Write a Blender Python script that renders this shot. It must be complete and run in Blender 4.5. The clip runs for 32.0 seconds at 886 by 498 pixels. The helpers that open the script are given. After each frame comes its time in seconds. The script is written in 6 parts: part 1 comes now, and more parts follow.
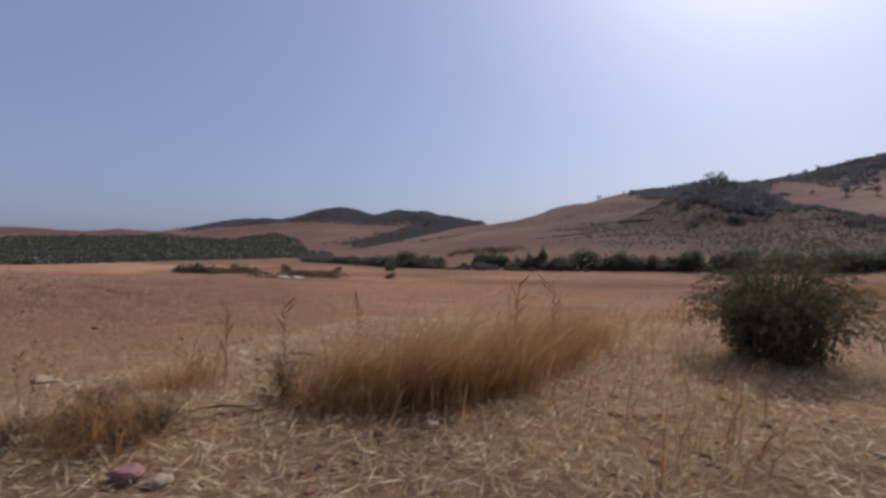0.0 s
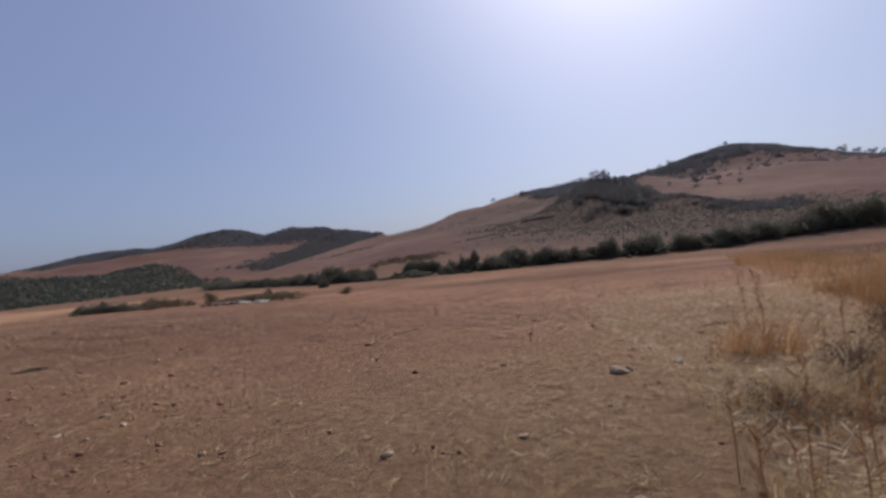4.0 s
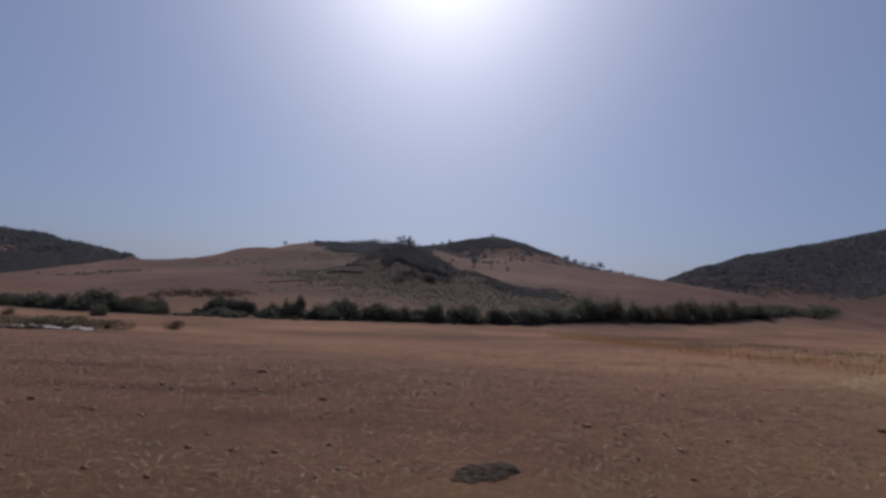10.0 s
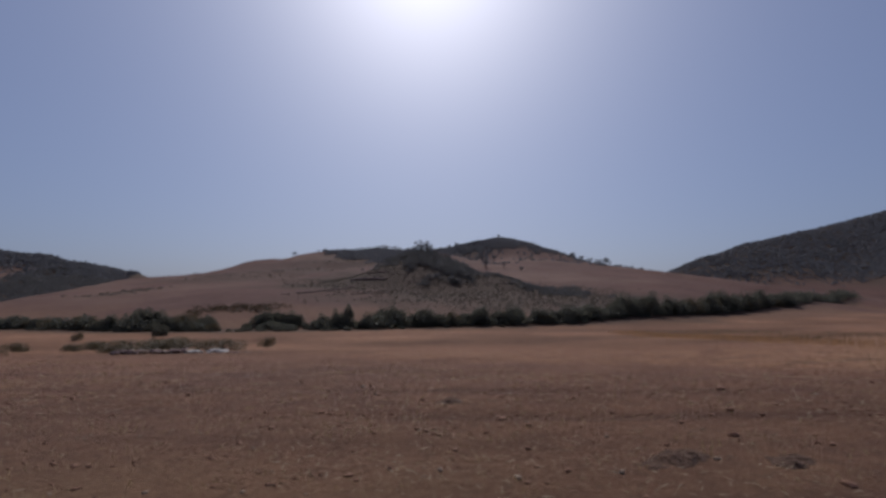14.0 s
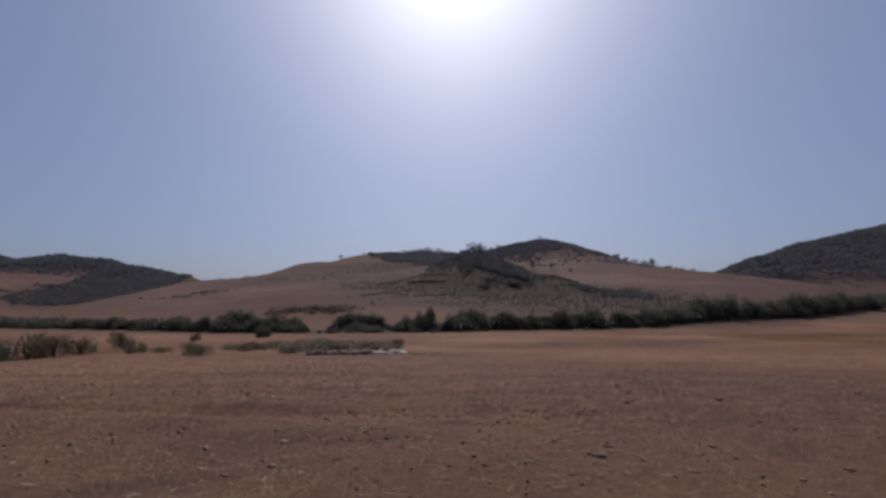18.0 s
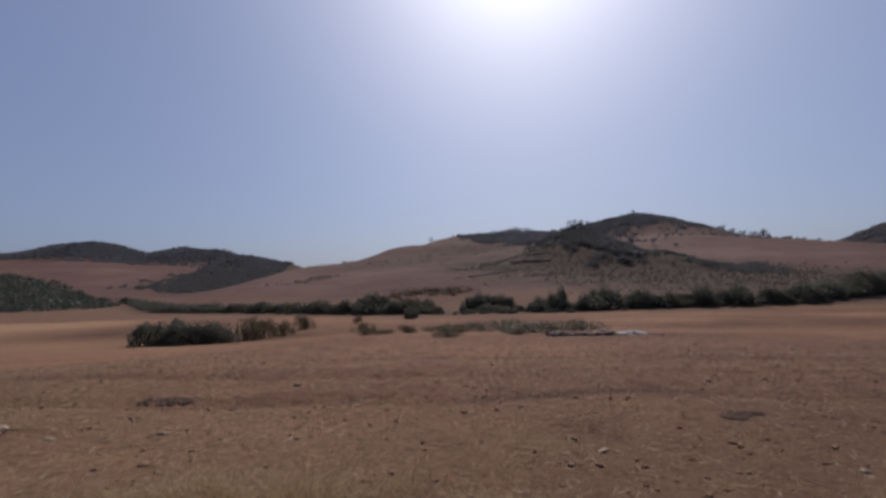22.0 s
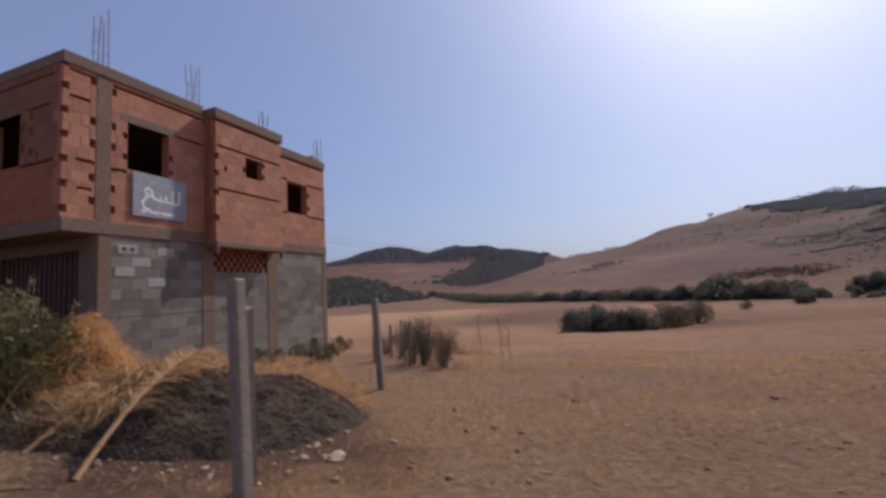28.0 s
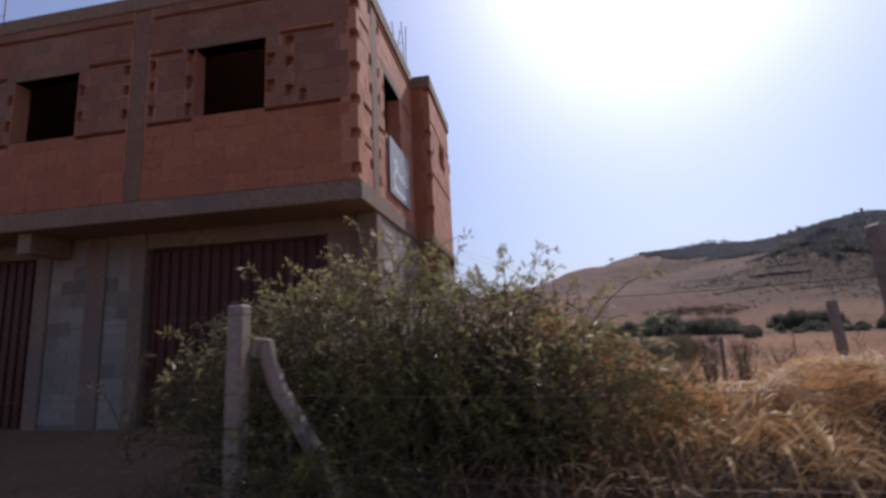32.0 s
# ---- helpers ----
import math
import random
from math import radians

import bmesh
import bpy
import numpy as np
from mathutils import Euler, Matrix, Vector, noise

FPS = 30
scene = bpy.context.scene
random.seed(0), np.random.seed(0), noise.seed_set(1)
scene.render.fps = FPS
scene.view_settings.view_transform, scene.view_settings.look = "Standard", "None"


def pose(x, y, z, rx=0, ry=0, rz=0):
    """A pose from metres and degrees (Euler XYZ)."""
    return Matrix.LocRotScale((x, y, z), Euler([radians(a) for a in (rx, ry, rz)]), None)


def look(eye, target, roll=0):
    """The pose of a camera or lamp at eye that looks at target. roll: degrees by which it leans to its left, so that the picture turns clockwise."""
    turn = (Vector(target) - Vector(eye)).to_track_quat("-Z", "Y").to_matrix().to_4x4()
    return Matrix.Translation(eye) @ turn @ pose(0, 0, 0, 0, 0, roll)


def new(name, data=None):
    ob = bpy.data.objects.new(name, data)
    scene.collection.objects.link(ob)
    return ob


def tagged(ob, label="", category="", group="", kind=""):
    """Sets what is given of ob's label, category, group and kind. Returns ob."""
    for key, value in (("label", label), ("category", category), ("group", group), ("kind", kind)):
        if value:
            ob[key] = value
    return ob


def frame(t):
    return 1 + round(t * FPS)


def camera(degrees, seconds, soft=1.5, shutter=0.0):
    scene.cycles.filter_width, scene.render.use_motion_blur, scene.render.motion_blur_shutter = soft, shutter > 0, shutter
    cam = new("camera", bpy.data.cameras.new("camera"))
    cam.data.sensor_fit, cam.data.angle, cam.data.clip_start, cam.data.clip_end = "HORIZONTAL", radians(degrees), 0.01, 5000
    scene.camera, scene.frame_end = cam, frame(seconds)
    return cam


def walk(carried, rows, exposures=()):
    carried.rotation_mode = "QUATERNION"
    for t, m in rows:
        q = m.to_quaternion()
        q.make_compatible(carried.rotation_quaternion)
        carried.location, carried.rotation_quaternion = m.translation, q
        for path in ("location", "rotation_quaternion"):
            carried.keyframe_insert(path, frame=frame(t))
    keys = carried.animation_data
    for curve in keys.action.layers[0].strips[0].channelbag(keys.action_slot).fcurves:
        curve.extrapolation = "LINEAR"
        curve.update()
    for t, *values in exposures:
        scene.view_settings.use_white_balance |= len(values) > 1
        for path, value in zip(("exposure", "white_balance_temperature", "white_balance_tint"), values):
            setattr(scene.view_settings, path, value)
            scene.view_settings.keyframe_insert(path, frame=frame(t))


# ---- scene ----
cam = camera(88.0, 32.0, soft=3.0, shutter=0.3)
# seconds, x, y, z, yaw, pitch, roll
ROWS = [
    (0.0, 0.00, -4.33, 1.38, 22.21, 0.50, -0.11),
    (0.5, -0.60, -4.58, 1.38, 22.11, -2.26, -1.47),
    (1.0, -1.23, -4.83, 1.38, 20.01, 1.18, -1.53),
    (1.5, -1.93, -5.08, 1.35, 22.56, 3.50, -1.38),
    (2.0, -2.67, -5.31, 1.32, 20.51, 2.24, -1.43),
    (2.5, -3.39, -5.51, 1.32, 20.91, 1.61, -0.68),
    (3.0, -4.11, -5.66, 1.30, 17.02, 3.79, 0.17),
    (3.5, -4.85, -5.77, 1.27, 13.65, 1.32, 4.04),
    (5.5, -7.46, -5.70, 1.32, -6.51, 1.17, 1.12),
    (6.0, -8.11, -5.53, 1.28, -8.72, 3.53, 1.07),
    (6.5, -8.79, -5.32, 1.28, -17.62, 5.47, -2.42),
    (7.0, -9.57, -5.07, 1.30, -22.47, 4.81, -3.40),
    (7.5, -10.39, -4.79, 1.34, -23.04, 5.62, -4.80),
    (8.0, -11.10, -4.50, 1.32, -22.37, 7.78, -4.16),
    (8.5, -11.78, -4.19, 1.33, -21.55, 7.76, -3.40),
    (9.0, -12.48, -3.86, 1.34, -22.11, 6.61, -2.96),
    (9.5, -13.26, -3.53, 1.35, -21.28, 5.63, -0.06),
    (10.0, -14.04, -3.19, 1.35, -19.30, 7.26, -2.66),
    (10.5, -14.75, -2.85, 1.34, -17.80, 8.49, -0.95),
    (11.0, -15.47, -2.51, 1.33, -19.89, 9.18, -2.18),
    (11.5, -16.22, -2.18, 1.34, -18.67, 9.70, -2.27),
    (12.0, -16.98, -1.85, 1.34, -16.64, 12.71, -3.05),
    (12.5, -17.74, -1.52, 1.34, -16.86, 12.62, -3.65),
    (13.0, -18.54, -1.20, 1.35, -20.63, 8.04, -1.67),
    (13.5, -19.40, -0.89, 1.38, -19.51, 7.55, -0.01),
    (15.5, -22.45, 0.30, 1.35, -18.87, 8.04, -0.06),
    (16.0, -23.26, 0.60, 1.33, -18.24, 7.02, -0.12),
    (16.5, -24.11, 0.91, 1.32, -17.90, 6.83, -0.09),
    (17.0, -24.94, 1.22, 1.31, -16.93, 7.32, -1.31),
    (17.5, -25.71, 1.53, 1.32, -15.63, 7.69, -1.72),
    (18.0, -26.48, 1.83, 1.34, -15.48, 7.93, -0.01),
    (18.5, -27.29, 2.13, 1.35, -14.24, 9.10, -0.52),
    (19.0, -28.14, 2.42, 1.36, -13.09, 8.99, -1.52),
    (19.5, -29.01, 2.69, 1.36, -13.42, 7.93, -2.52),
    (20.0, -29.86, 2.92, 1.36, -10.42, 8.72, -2.13),
    (20.5, -30.74, 3.14, 1.35, -9.66, 7.73, -2.79),
    (21.0, -31.58, 3.34, 1.34, -8.36, 9.17, -1.73),
    (21.5, -32.33, 3.52, 1.37, -6.42, 6.75, 2.27),
    (22.0, -33.09, 3.69, 1.38, -5.83, 5.66, 1.05),
    (22.5, -33.87, 3.83, 1.37, -12.72, 0.83, -3.61),
    (23.0, -34.66, 3.96, 1.36, -15.13, 2.19, -4.20),
    (23.5, -35.51, 4.08, 1.37, -6.00, 3.47, -2.19),
    (24.0, -36.38, 4.17, 1.39, -4.47, 1.77, -1.20),
    (24.5, -37.23, 4.26, 1.39, -2.60, 2.07, 1.57),
    (26.5, -40.83, 4.41, 1.39, 7.40, -0.22, -0.52),
    (27.0, -41.78, 4.37, 1.41, 11.03, 3.11, 0.96),
    (27.5, -42.74, 4.29, 1.385, 15.30, 2.45, -0.28),
    (28.0, -43.85, 4.29, 1.40, 23.82, 5.43, 2.98),
    (28.5, -44.81, 4.25, 1.38, 24.59, 7.21, 3.84),
    (29.0, -45.72, 4.22, 1.37, 27.21, 7.19, 4.09),
    (29.5, -46.65, 4.18, 1.36, 26.35, 6.00, 3.15),
    (30.0, -47.56, 4.14, 1.35, 25.08, 6.04, 5.23),
    (30.5, -48.43, 4.07, 1.33, 18.55, 6.25, 5.25),
    (31.0, -49.34, 3.98, 1.30, 18.39, 7.27, 0.56),
    (31.5, -50.16, 3.92, 1.30, 12.49, 10.12, -3.53),
    (32.0, -50.90, 3.84, 1.26, 11.98, 9.63, 2.65),
]
# seconds, stops, kelvin, tint
EXPOSURES = [(0.0, -0.2, 5870, 13), (1.0, -0.17, 5870, 13), (2.0, -0.34, 5820, 12), (3.0, -0.3, 5820, 12), (6.0, -0.42, 5770, 11), (8.0, -0.76, 5670, 10), (10.0, -0.8, 5620, 12), (12.0, -1.0, 5570, 12), (14.5, -0.85, 5620, 12), (17.0, -0.7, 5650, 12), (18.0, -0.77, 5650, 12),
             (20.0, -0.8, 5670, 12), (21.0, -0.72, 5670, 10), (22.0, -0.63, 5730, 11), (24.0, -0.36, 5830, 12), (27.0, -0.25, 5780, 12), (27.5, -0.32, 5720, 12), (28.0, -0.18, 5700, 12), (29.0, -0.15, 5780, 12), (30.0, 0.1, 5690, 13), (32.0, 0.02, 5600, 13)]
walk(cam, [(t, pose(x, y, z, 90 + pitch, roll, yaw)) for t, x, y, z, yaw, pitch, roll in ROWS], EXPOSURES)

# ---- light ----
SUN_AZ, SUN_EL = radians(17.0), radians(45.2)
world = bpy.data.worlds.new("sky")
scene.world = world
world.use_nodes = True
sky = world.node_tree.nodes.new("ShaderNodeTexSky")
sky.sky_type = "NISHITA"
sky.sun_disc = False
sky.sun_elevation, sky.sun_rotation = SUN_EL, SUN_AZ
sky.air_density, sky.dust_density, sky.ozone_density = 1.0, 3.0, 3.6
tree_w = world.node_tree
dim = tree_w.nodes.new("ShaderNodeVectorMath")
dim.operation = "SCALE"
dim.inputs["Scale"].default_value = 0.098
tree_w.links.new(sky.outputs[0], dim.inputs[0])
haze = tree_w.nodes.new("ShaderNodeMix")   # dusty summer haze over the whole sky
haze.data_type = "RGBA"
haze.inputs[0].default_value = 0.33
haze.inputs[7].default_value = (0.495, 0.505, 0.73, 1)
tree_w.links.new(dim.outputs[0], haze.inputs[6])
tree_w.links.new(haze.outputs[2], tree_w.nodes["Background"].inputs[0])
tree_w.nodes["Background"].inputs[1].default_value = 1.0
sun_data = bpy.data.lights.new("sun", "SUN")
sun_data.energy, sun_data.angle, sun_data.color = 4.0, radians(0.6), (1.0, 0.90, 0.78)
sun = new("sun", sun_data)
sun_way = Vector((math.sin(SUN_AZ) * math.cos(SUN_EL), math.cos(SUN_AZ) * math.cos(SUN_EL), math.sin(SUN_EL)))
sun.matrix_world = look((0, 0, 60), Vector((0, 0, 60)) - sun_way)

# ---- materials ----
def nodes_of(name):
    m = bpy.data.materials.new(name)
    m.use_nodes = True
    t = m.node_tree
    b = t.nodes["Principled BSDF"]
    return m, t, b


def mixed(t, fac, a, b):
    n = t.nodes.new("ShaderNodeMix")
    n.data_type = "RGBA"
    for sock, v in ((n.inputs[0], fac), (n.inputs[6], a), (n.inputs[7], b)):
        if isinstance(v, (tuple, list)):
            sock.default_value = (*v, 1.0)
        elif isinstance(v, (int, float)):
            sock.default_value = v
        else:
            t.links.new(v, sock)
    return n.outputs[2]


def noise_of(t, vec, scale, detail=4.0, rough=0.55, lo=0.35, hi=0.65):
    n = t.nodes.new("ShaderNodeTexNoise")
    n.inputs["Scale"].default_value, n.inputs["Detail"].default_value, n.inputs["Roughness"].default_value = scale, detail, rough
    t.links.new(vec, n.inputs["Vector"])
    r = t.nodes.new("ShaderNodeMapRange")
    r.inputs[1].default_value, r.inputs[2].default_value = lo, hi
    t.links.new(n.outputs[0], r.inputs[0])
    return r.outputs[0]


def surface(name, dark, light, fine=20.0, coarse=1.5, rough=0.9, bump=0.4, depth=0.01, metal=0.0, stain=None, vary=0.0, spec=0.25, leaf=0.0):
    """A procedural surface: two colours by a fine and a coarse noise, stains, relief and a shift from piece to piece."""
    m, t, b = nodes_of(name)
    pos = t.nodes.new("ShaderNodeNewGeometry").outputs["Position"]
    c = mixed(t, noise_of(t, pos, fine), dark, light)
    big = noise_of(t, pos, coarse, 5.0)
    c = mixed(t, big, c, mixed(t, 0.55, c, dark))
    if stain:
        c = mixed(t, noise_of(t, pos, coarse * 0.6, 6.0, 0.65, 0.52, 0.68), c, stain)
    if vary:
        info = t.nodes.new("ShaderNodeObjectInfo")
        g = t.nodes.new("ShaderNodeHueSaturation")
        r = t.nodes.new("ShaderNodeMapRange")
        r.inputs[3].default_value, r.inputs[4].default_value = 1.0 - vary, 1.0 + vary
        t.links.new(info.outputs["Random"], r.inputs[0])
        t.links.new(r.outputs[0], g.inputs["Value"])
        t.links.new(c, g.inputs["Color"])
        c = g.outputs[0]
    t.links.new(c, b.inputs["Base Color"])
    b.inputs["Roughness"].default_value, b.inputs["Metallic"].default_value = rough, metal
    b.inputs["Specular IOR Level"].default_value = spec
    if bump:
        n = t.nodes.new("ShaderNodeBump")
        n.inputs["Strength"].default_value, n.inputs["Distance"].default_value = bump, depth
        t.links.new(noise_of(t, pos, fine * 1.6, 6.0, 0.6, 0.2, 0.8), n.inputs["Height"])
        t.links.new(n.outputs[0], b.inputs["Normal"])
    return m


def foliage(name, dark, light, through_light=0.35, rough=0.6):
    """Leaves: a colour that changes from leaf to leaf, and light that comes through them."""
    m, t, b = nodes_of(name)
    g = t.nodes.new("ShaderNodeNewGeometry")
    c = mixed(t, g.outputs["Random Per Island"], dark, light)
    c = mixed(t, noise_of(t, g.outputs["Position"], 0.9), c, mixed(t, 0.5, c, dark))
    t.links.new(c, b.inputs["Base Color"])
    b.inputs["Roughness"].default_value, b.inputs["Specular IOR Level"].default_value = rough, 0.25
    tr = t.nodes.new("ShaderNodeBsdfTranslucent")
    t.links.new(c, tr.inputs[0])
    mx = t.nodes.new("ShaderNodeMixShader")
    mx.inputs[0].default_value = through_light
    t.links.new(b.outputs[0], mx.inputs[1])
    t.links.new(tr.outputs[0], mx.inputs[2])
    t.links.new(mx.outputs[0], t.nodes["Material Output"].inputs[0])
    return m


def ground_material():
    m, t, b = nodes_of("dry_earth")
    geo = t.nodes.new("ShaderNodeNewGeometry")
    pos = geo.outputs["Position"]
    soil = mixed(t, noise_of(t, pos, 2.2, 12.0, 0.82, 0.38, 0.62), (0.193, 0.0945, 0.057), (0.405, 0.206, 0.122))
    straw = mixed(t, noise_of(t, pos, 14.0, 9.0, 0.8), (0.285, 0.135, 0.07), (0.53, 0.29, 0.15))
    field = mixed(t, noise_of(t, pos, 0.9, 10.0, 0.8, 0.43, 0.58), soil, straw)
    field = mixed(t, noise_of(t, pos, 0.11, 5.0, 0.6, 0.45, 0.65), field, mixed(t, 0.6, field, (0.30, 0.15, 0.084)))
    field = mixed(t, noise_of(t, pos, 7.0, 7.0, 0.78, 0.53, 0.60), field, mixed(t, 0.62, field, (0.085, 0.045, 0.03)))
    field = mixed(t, noise_of(t, pos, 30.0, 4.0, 0.7, 0.58, 0.64), field, mixed(t, 0.7, field, (0.66, 0.47, 0.29)))

    def mask(name):
        n = t.nodes.new("ShaderNodeAttribute")
        n.attribute_name = name
        return n.outputs["Fac"]

    verge = mixed(t, noise_of(t, pos, 11.0, 9.0, 0.8), (0.24, 0.135, 0.07), (0.58, 0.375, 0.195))
    field = mixed(t, mask("straw_cover"), field, verge)
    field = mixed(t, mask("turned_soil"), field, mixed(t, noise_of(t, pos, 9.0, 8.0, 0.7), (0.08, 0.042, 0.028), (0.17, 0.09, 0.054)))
    pale = mixed(t, noise_of(t, pos, 1.2, 7.0, 0.7), (0.15, 0.082, 0.05), (0.23, 0.13, 0.075))
    hill = mixed(t, noise_of(t, pos, 0.05, 9.0, 0.68), (0.10, 0.052, 0.042), (0.155, 0.081, 0.062))
    hill = mixed(t, noise_of(t, pos, 0.5, 8.0, 0.7, 0.4, 0.7), hill, (0.15, 0.085, 0.058))
    hill = mixed(t, noise_of(t, pos, 0.022, 6.0, 0.6, 0.5, 0.62), hill, mixed(t, 0.45, hill, (0.225, 0.14, 0.096)))
    sep = t.nodes.new("ShaderNodeSeparateXYZ")
    t.links.new(pos, sep.inputs[0])

    def ramp(sock, lo, hi):
        r = t.nodes.new("ShaderNodeMapRange")
        r.inputs[1].default_value, r.inputs[2].default_value = lo, hi
        t.links.new(sock, r.inputs[0])
        return r.outputs[0]

    # the mown meadow beyond the bushes and the hills behind it
    wob = t.nodes.new("ShaderNodeMath")
    wob.operation = "MULTIPLY_ADD"
    t.links.new(noise_of(t, pos, 0.05, 4.0), wob.inputs[0])
    wob.inputs[1].default_value = 16.0
    t.links.new(sep.outputs[1], wob.inputs[2])
    # browner soil tone that also carries clod shade over the far field
    bare = mixed(t, noise_of(t, pos, 0.35, 9.0, 0.75), (0.118, 0.060, 0.034), (0.20, 0.103, 0.057))
    c = mixed(t, mask("soil_and_clod_shade"), field, bare)
    c = mixed(t, ramp(wob.outputs[0], 66, 76), c, pale)
    up = t.nodes.new("ShaderNodeMath")
    up.operation = "MULTIPLY_ADD"
    t.links.new(noise_of(t, pos, 0.04, 5.0), up.inputs[0])
    up.inputs[1].default_value = 3.0
    t.links.new(sep.outputs[2], up.inputs[2])
    c = mixed(t, ramp(up.outputs[0], 1.0, 4.5), c, hill)
    under = mixed(t, noise_of(t, pos, 0.6, 8.0, 0.7), (0.068, 0.047, 0.032), (0.108, 0.074, 0.05))
    c = mixed(t, mask("undergrowth"), c, under)
    t.links.new(c, b.inputs["Base Color"])
    b.inputs["Roughness"].default_value, b.inputs["Specular IOR Level"].default_value = 0.95, 0.1
    bp = t.nodes.new("ShaderNodeBump")
    bp.inputs["Strength"].default_value, bp.inputs["Distance"].default_value = 0.8, 0.07
    t.links.new(noise_of(t, pos, 6.0, 13.0, 0.84, 0.25, 0.75), bp.inputs["Height"])
    t.links.new(bp.outputs[0], b.inputs["Normal"])
    return m


EARTH = ground_material()
# one brick in three tones; sun and shade by side put into colour
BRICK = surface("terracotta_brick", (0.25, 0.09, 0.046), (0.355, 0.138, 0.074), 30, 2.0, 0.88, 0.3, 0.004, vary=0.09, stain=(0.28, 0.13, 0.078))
# salmon brick of side wall and bay, lightened in colour as sunlit
BRICK_SUNLIT = surface("sunlit_salmon_brick", (0.35, 0.152, 0.09), (0.50, 0.245, 0.155), 30, 2.0, 0.88, 0.35, 0.005, vary=0.16, stain=(0.36, 0.19, 0.13))
# weathered upper front brick, darkened further for its shaded side
BRICK_DULL = surface("weathered_shaded_brick", (0.175, 0.084, 0.054), (0.26, 0.128, 0.084), 26, 1.6, 0.92, 0.4, 0.005, vary=0.12, stain=(0.19, 0.125, 0.09))
MORTAR = surface("mortar", (0.32, 0.142, 0.086), (0.44, 0.21, 0.13), 40, 2.0, 0.95, 0.5, 0.006)
CONCRETE = surface("concrete", (0.165, 0.11, 0.076), (0.255, 0.178, 0.125), 25, 1.3, 0.92, 0.5, 0.004, stain=(0.16, 0.12, 0.10))
CONCRETE_RED = surface("brick_stained_concrete", (0.15, 0.085, 0.058), (0.235, 0.14, 0.096), 25, 1.3, 0.94, 0.5, 0.004, stain=(0.15, 0.095, 0.07))
BLOCK = surface("grey_block", (0.165, 0.138, 0.112), (0.275, 0.235, 0.19), 60, 3.0, 0.95, 0.6, 0.004, vary=0.28)
PALE_BLOCK = surface("pale_block", (0.30, 0.27, 0.24), (0.44, 0.41, 0.37), 50, 3.0, 0.95, 0.5, 0.004)
BLOCK_JOINT = surface("block_joint", (0.18, 0.155, 0.125), (0.25, 0.215, 0.175), 40, 3.0, 0.95, 0.5, 0.006)
POST = surface("post_concrete", (0.20, 0.156, 0.124), (0.315, 0.256, 0.205), 40, 5.0, 0.9, 0.5, 0.003, stain=(0.19, 0.155, 0.125))
# dirty concrete, its colour also lowered for the shade before the house
APRON = surface("shaded_dirty_concrete", (0.066, 0.051, 0.039), (0.117, 0.094, 0.072), 14, 0.9, 0.95, 0.5, 0.006, stain=(0.075, 0.06, 0.045))
STEEL = surface("rusty_steel", (0.12, 0.07, 0.05), (0.22, 0.14, 0.10), 60, 6.0, 0.7, 0.2, 0.002, metal=0.5)
# dark red of the doors, deepened in colour for the overhang's shadow
DOOR_RED = surface("shade_darkened_red_paint", (0.055, 0.017, 0.010), (0.08, 0.026, 0.015), 12, 1.0, 0.55, 0.15, 0.002)
# inner walls coloured darker than the brick, to imitate dim rooms
INNER_DIM = surface("dimmed_inner_brick", (0.10, 0.05, 0.04), (0.17, 0.085, 0.065), 14, 1.0, 0.95, 0.3, 0.004)
SHEET = surface("grey_sheet", (0.26, 0.27, 0.29), (0.36, 0.37, 0.39), 8, 2.5, 0.6, 0.1, 0.002)
WHITE_PAINT = surface("white_paint", (0.66, 0.66, 0.66), (0.8, 0.8, 0.8), 30, 4.0, 0.7, 0.1, 0.001)
STONE = surface("pale_stone", (0.33, 0.23, 0.145), (0.50, 0.38, 0.26), 18, 3.0, 0.9, 0.6, 0.01, vary=0.25)
ROCK = surface("dark_rock", (0.155, 0.102, 0.082), (0.245, 0.168, 0.132), 1.2, 0.2, 0.95, 0.7, 0.12)
CLOD = surface("earth_clod", (0.22, 0.115, 0.068), (0.36, 0.20, 0.122), 22, 1.0, 0.97, 0.6, 0.01)
TURNED = surface("crumbled_manure", (0.10, 0.058, 0.036), (0.20, 0.115, 0.07), 22, 2.0, 0.97, 0.9, 0.03)
# manure colour; the same dark stands for shade in the wall's openings
DUNG_AND_SHADE = surface("manure_and_hole_shade", (0.036, 0.023, 0.014), (0.115, 0.072, 0.044), 16, 2.0, 0.95, 0.9, 0.03)
SLAB_PALE = surface("pale_rubble", (0.38, 0.33, 0.27), (0.58, 0.52, 0.44), 6, 0.8, 0.9, 0.5, 0.02)
PINK = surface("pink_bag", (0.20, 0.085, 0.08), (0.36, 0.19, 0.17), 20, 5.0, 0.6, 0.4, 0.01)
BARK = surface("bark", (0.10, 0.07, 0.05), (0.19, 0.14, 0.10), 20, 3.0, 0.95, 0.6, 0.01)
PALE_STRAW = foliage("pale_straw", (0.55, 0.42, 0.24), (0.85, 0.70, 0.45), 0.3, 0.5)
STRAW = foliage("straw", (0.42, 0.28, 0.13), (0.72, 0.55, 0.31), 0.3, 0.7)
DRY_GRASS = foliage("dry_grass", (0.29, 0.155, 0.066), (0.57, 0.34, 0.155), 0.48, 0.75)
FROND = foliage("dead_palm", (0.41, 0.24, 0.10), (0.67, 0.44, 0.21), 0.3, 0.6)
LEAF_GREEN = foliage("bush_leaves", (0.055, 0.05, 0.017), (0.205, 0.176, 0.062), 0.36, 0.4)
LEAF_DARK = foliage("hedge_leaves", (0.105, 0.102, 0.074), (0.15, 0.143, 0.104), 0.5)
